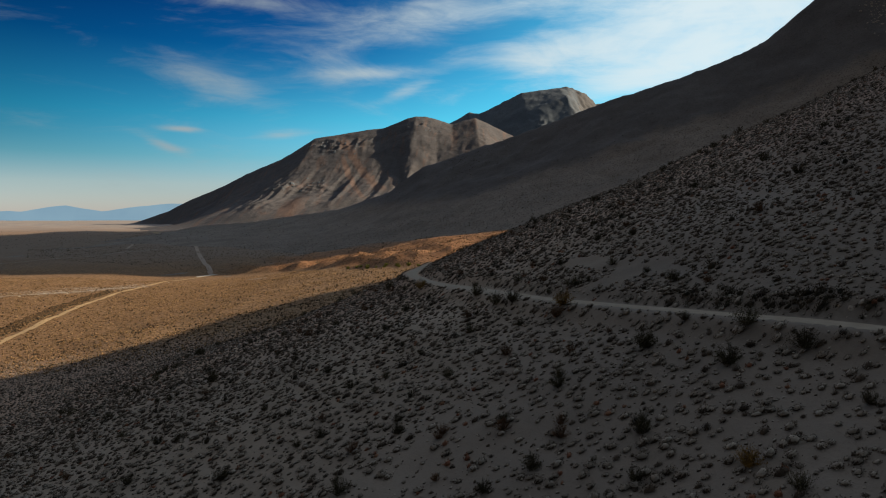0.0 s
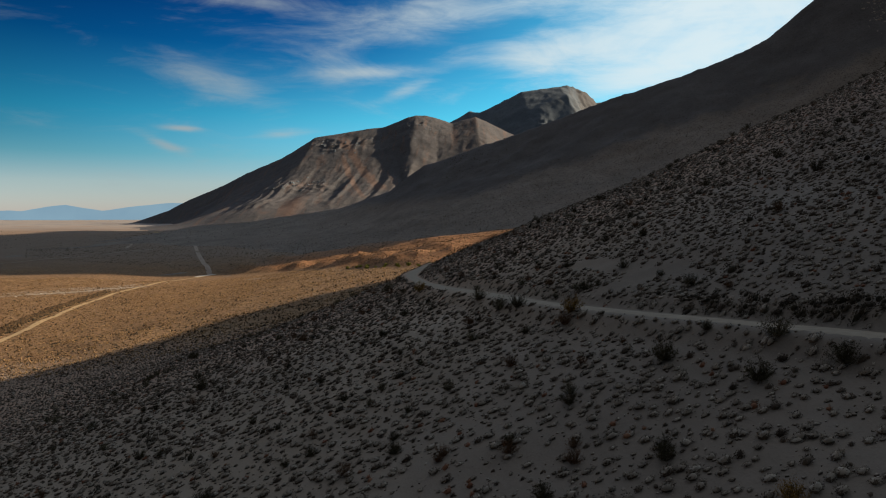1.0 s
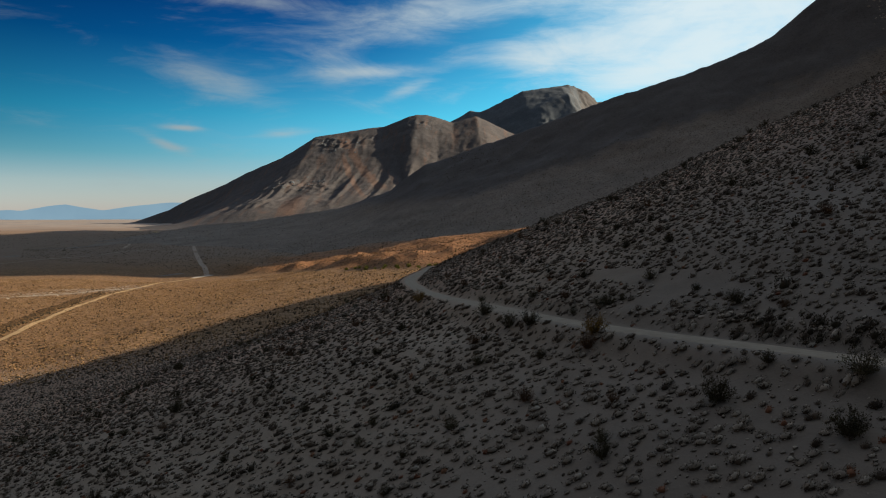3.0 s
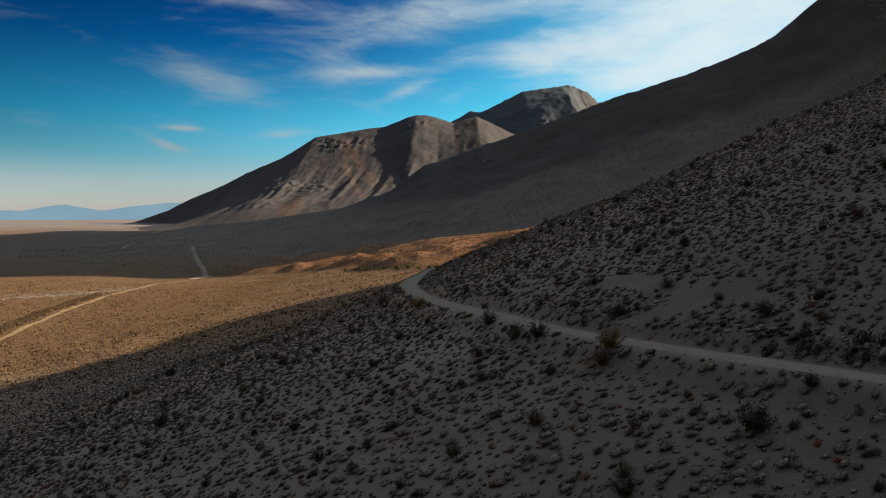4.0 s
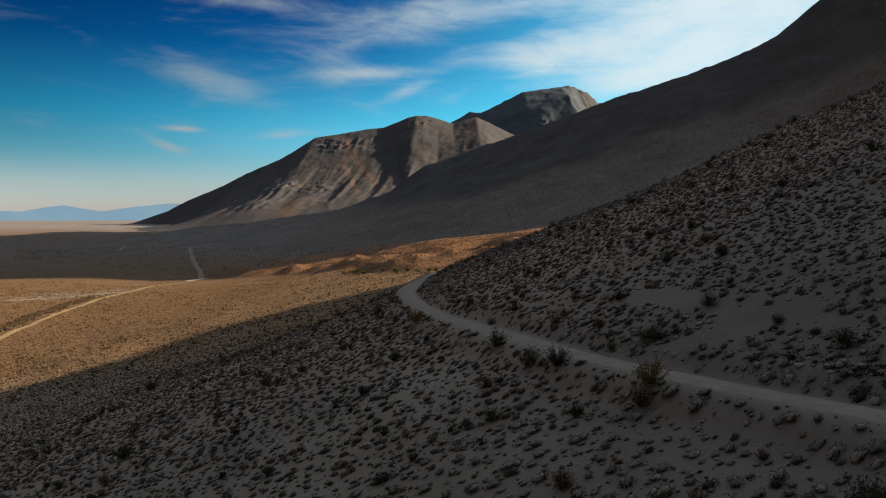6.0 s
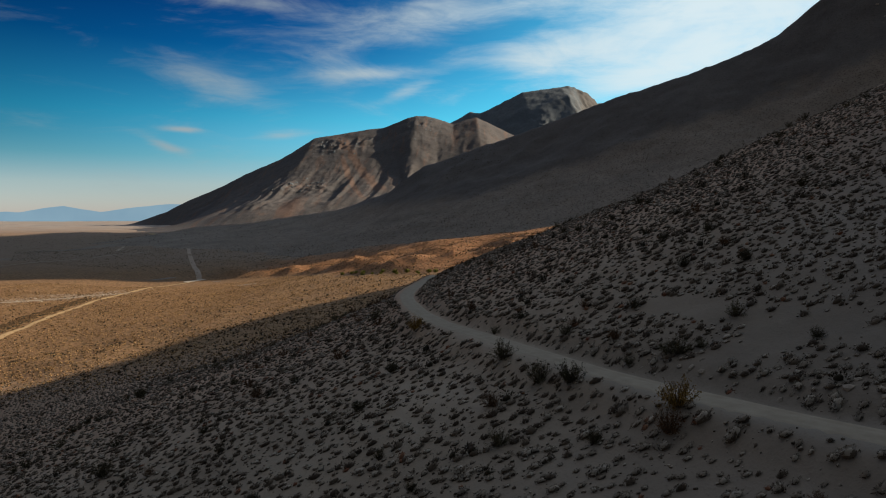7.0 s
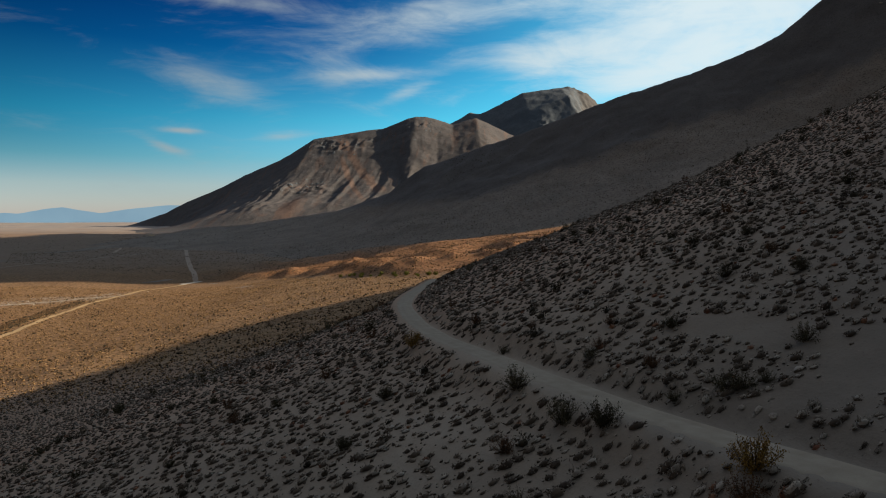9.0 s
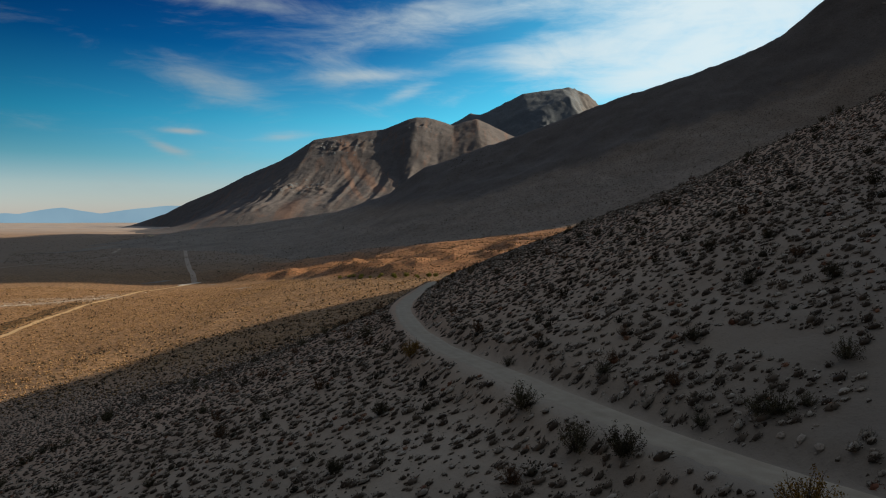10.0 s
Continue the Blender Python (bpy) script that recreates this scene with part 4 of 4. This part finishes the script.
# the bushes that stand out, one by one: kind, x, y, width
for kind, x, y, wide in (
        ("olive", 4.9, 91.0, 3.1), ("olive", 7.1, 83.9, 2.9), ("dark", 9.0, 81.4, 2.7), ("yellow", -4.0, 115.8, 3.2), ("yellow", 13.9, 72.8, 3.0), ("rust", 3.3, 83.2, 1.9),
        ("dark", -5.9, 102.2, 2.3), ("dark", -8.6, 93.4, 1.9), ("dark", -19.4, 114.2, 2.0), ("rust", -14.7, 119.6, 2.6), ("olive", -12.6, 143.7, 3.8), ("dark", -9.7, 147.4, 2.5),
        ("rust", 3.2, 117.3, 2.2), ("dark", 17.3, 93.0, 1.9), ("rust", 14.1, 87.9, 1.7), ("rust", 12.1, 94.9, 1.6), ("olive", 16.6, 82.1, 2.1), ("dark", 24.4, 99.7, 2.1)):
    plant(kind, x, y, wide)
for kind, x, y, wide in (
        ("dark", 28.5, 95.2, 2.1), ("olive", 22.7, 84.2, 2.1), ("olive", 18.8, 81.4, 1.4), ("dark", 12.9, 118.2, 2.1), ("dark", 22.4, 116.7, 1.5), ("dark", 27.3, 114.4, 2.0),
        ("rust", 13.9, 98.4, 1.4), ("dark", -67.0, 151.1, 2.4), ("dark", -34.0, 135.1, 1.8), ("dark", -27.8, 105.8, 1.6), ("rust", -18.6, 101.0, 1.0), ("olive", 14.1, 83.6, 1.4),
        ("olive", 11.1, 93.6, 1.8), ("olive", 5.3, 104.6, 1.7), ("rust", -10.9, 136.2, 2.4), ("dark", -68.2, 174.7, 2.2), ("dark", -32.3, 148.5, 1.8), ("dark", -46.7, 164.1, 2.1)):
    plant(kind, x, y, wide)
for kind, x, y, wide in (
        ("dark", 18.3, 56.8, 3.0), ("dark", 22.55, 49.6, 2.7), ("olive", 25.85, 53.5, 2.9), ("dark", 10.1, 54.7, 1.9), ("dark", 14.3, 44.8, 2.0), ("rust", 4.9, 51.0, 1.8),
        ("rust", 9.0, 47.5, 1.7), ("rust", 12.4, 60.8, 1.4), ("rust", 6.6, 65.8, 2.0), ("dark", 9.0, 73.5, 1.5), ("rust", 16.5, 62.5, 1.0), ("dark", 25.9, 70.7, 2.4),
        ("rust", 28.0, 66.6, 1.4), ("olive", 17.4, 81.7, 2.2), ("dark", -3.3, 63.9, 1.3), ("dark", -10.8, 72.8, 1.6), ("olive", -6.5, 71.9, 1.6), ("dark", -15.0, 81.5, 1.7)):
    plant(kind, x, y, wide)
for kind, x, y, wide in (
        ("dark", -21.7, 75.9, 1.4), ("dark", -4.1, 56.9, 1.8), ("dark", -12.1, 62.1, 1.4), ("rust", -12.8, 66.0, 1.3), ("dark", -2.6, 75.4, 1.1), ("dark", -37.7, 102.5, 3.2),
        ("dark", -65.9, 144.4, 2.6), ("dark", -61.4, 125.0, 2.4), ("dark", -43.2, 98.7, 1.8), ("rust", -36.6, 96.2, 1.6), ("dark", -54.6, 101.7, 2.2), ("dark", -63.4, 164.6, 3.2),
        ("dark", -32.2, 75.8, 1.8), ("rust", -23.8, 69.5, 1.3), ("rust", -0.4, 53.1, 1.3), ("olive", -7.5, 68.9, 1.4), ("dark", -8.5, 93.7, 1.6), ("dark", -34.8, 136.5, 2.2)):
    plant(kind, x, y, wide)
for kind, x, y, wide in (
        ("yellow", 18.8, 38.3, 2.1), ("dark", 12.5, 40.3, 1.7), ("dark", 6.4, 44.9, 2.0), ("rust", -8.1, 56.1, 1.8), ("dark", -8.4, 50.0, 2.3), ("rust", 0.0, 53.6, 1.6),
        ("dark", 5.1, 52.0, 1.5), ("rust", 9.3, 49.1, 1.3), ("dark", 14.5, 45.7, 1.8), ("dark", -21.3, 60.1, 2.3), ("dark", -35.4, 77.4, 1.9), ("rust", -0.6, 47.5, 1.0),
        ("dark", -14.5, 61.8, 1.3), ("dark", -33.9, 66.6, 2.0), ("dark", 2.9, 44.1, 1.6), ("dark", -4.3, 59.4, 1.3), ("dark", 27.5, 40.2, 1.6), ("olive", 10.5, 56.3, 1.7), ("olive", 20.3, 35.2, 1.9)):
    plant(kind, x, y, wide)
for kind, x, y, wide in (
        ("dark", 60.5, 120.1, 3.4), ("dark", 91.4, 196.8, 3.4), ("dark", 78.1, 183.2, 3.2), ("dark", 62.6, 181.2, 3.2), ("dark", 36.8, 155.4, 2.6), ("olive", 27.0, 142.0, 2.4),
        ("dark", 47.0, 118.6, 2.6), ("dark", 70.7, 170.2, 2.6), ("dark", 36.3, 148.3, 2.2), ("dark", 56.3, 100.8, 3.0), ("rust", 42.3, 84.7, 2.2), ("dark", 30.7, 109.1, 2.0),
        ("dark", 85.4, 193.1, 2.8), ("olive", 25.2, 178.0, 2.8), ("rust", 12.9, 71.4, 2.5), ("dark", 27.9, 48.3, 2.9), ("olive", 0.5, 65.7, 1.8), ("olive", 3.4, 77.1, 2.1), ("dark", 22.4, 58.2, 1.5), ("dark", 24.9, 77.1, 1.3)):
    plant(kind, x, y, wide)
scattered = clear_of_road(on_hill(spread(330, 60, 260)), 1.6)
for i, (x, y) in enumerate(scattered[:110]):
    plant(("dark", "dark", "olive", "rust")[i % 4], x, y, rng.uniform(0.9, 1.8) + (0.8 if y > 120 else 0.0))
# bushes along the outer edge of the bend and in the wash
for i in range(14):
    plant("olive" if i % 2 else "rust", -14 - rng.uniform(0, 14), 150 + i * 6 + rng.uniform(-3, 3), rng.uniform(2.0, 3.4))
for i in range(26):
    plant(("rust", "dark", "olive")[i % 3], -18 - rng.uniform(0, 55), 118 + i * 4.2 + rng.uniform(-8, 8), rng.uniform(1.8, 3.0))
for i in range(16):
    f = i / 15
    plant("green", 2 - 78 * f + rng.uniform(-3, 3), 392 + 118 * f + rng.uniform(-3, 3), rng.uniform(2.6, 5.2))

# dark scrub standing on the shaded fan and the lower mountainside
def fan_level(x, y):
    return np.maximum(height(x, y), slope_height(x, y))


spots = spread(20000, 430, 1150, right=0.5, left=0.65)
spots = spots[(behind_wash(spots[:, 0], spots[:, 1]) > 4) & (spots[:, 1] + 0.17 * spots[:, 0] < 985 + 25 * rng.normal(size=len(spots)))]
scatter("fan_scrub", spots, 0.7 + 1.1 * rng.random(len(spots)) ** 2.5, FAR_TUFTS, [DARK_LEAF, DARK_LEAF], "dark scrub dotted over the shaded alluvial fan", "shrubs", fan_level)

spots = spread(6000, 1120, 2300, right=0.1, left=0.70)
scatter("fan_scrub", spots, 1.1 + 1.6 * rng.random(len(spots)) ** 2.5, FAR_TUFTS, [DARK_LEAF, DARK_LEAF], "far dark scrub thinning out across the alluvial fan", "shrubs", fan_level)

spots = spread(17000, 380, 640, right=0.3, left=0.4)
q = behind_wash(spots[:, 0], spots[:, 1])
spots = spots[(q > 3) & (q < 190)]
scatter("badland_scrub", spots, 0.5 + 1.0 * rng.random(len(spots)) ** 2, FAR_TUFTS, [DRY_TWIG, RUST_TWIG], "sparse brown scrub on the red gullied mounds", "shrubs")


# stones
def pebble(seed):
    r = np.random.default_rng(seed)
    bm = bmesh.new()
    bmesh.ops.create_icosphere(bm, subdivisions=1, radius=0.5)
    v = np.array([tuple(q.co * r.uniform(0.75, 1.2)) for q in bm.verts]) * (1.2, 0.9, 0.6)
    f = np.array([[q.index for q in face.verts] for face in bm.faces])
    bm.free()
    return v, f, np.zeros(len(f), int)


PEBBLES = [pebble(i) for i in range(4)]
spots = clear_of_road(on_hill(spread(2600, 20, 120)), 0.2)
scatter("stones", spots, 0.08 + 0.22 * rng.random(len(spots)) ** 3, PEBBLES, [STONE], "small pale stones strewn over the sand", "stones", soft=False)
pick = np.flatnonzero((ROAD_LINE[:, 1] > 40) & (ROAD_LINE[:, 1] < 100))
pick = rng.choice(pick, 160)
spots = ROAD_LINE[pick] + road_side[pick] * (2.2 + 2.6 * rng.random((160, 1)))
scatter("stones", spots, 0.12 + 0.5 * rng.random(160) ** 3, PEBBLES, [STONE], "weathered stones along the cut bank of the road", "stones", soft=False)
spots = np.c_[rng.uniform(-330, -250, 45), rng.normal(0, 7, 45)]
spots[:, 1] += 500 + (spots[:, 0] + 330) * 0.75
scatter("stones", spots, 0.6 + 1.5 * rng.random(len(spots)) ** 3, PEBBLES, [WHITE_STONE], "white boulders along the stony wash", "stones", soft=False)
# outcrops: broken rock below the summits and pale boulders high on the near mountainside
def crag_rocks(x, y):
    return crag_height(x, y) - 2.0


for x, y, wide, deep, count in ((-640, 3480, 70, 60, 160), (-520, 3330, 60, 90, 110), (-760, 2960, 90, 40, 120), (-610, 2950, 80, 40, 110), (-120, 3500, 60, 80, 90), (-330, 3420, 70, 60, 60)):
    spots = np.c_[rng.normal(x, wide, count), rng.normal(y, deep, count)]
    scatter("outcrop", spots, 5 + 11 * rng.random(count) ** 2, PEBBLES, [PEAK], "broken rock outcrop on the bare mountain", "rocks", crag_rocks, soft=False)
run = rng.normal(size=260)
spots = np.c_[668 - 16 * run + rng.normal(0, 14, 260), 985 - 42 * np.abs(run) + rng.normal(0, 14, 260)]
scatter("boulders", spots, 1.2 + 3.6 * rng.random(260) ** 3, PEBBLES, [STONE], "pale boulders scattered high on the mountainside", "rocks", slope_height, soft=False)
spots = np.c_[rng.normal(78, 9, 60), rng.normal(905, 10, 60)]
scatter("gully_stones", spots, 0.8 + 1.8 * rng.random(60) ** 2, PEBBLES, [STONE], "pale stones in a washed-out gully on the fan", "rocks", fan_level, soft=False)
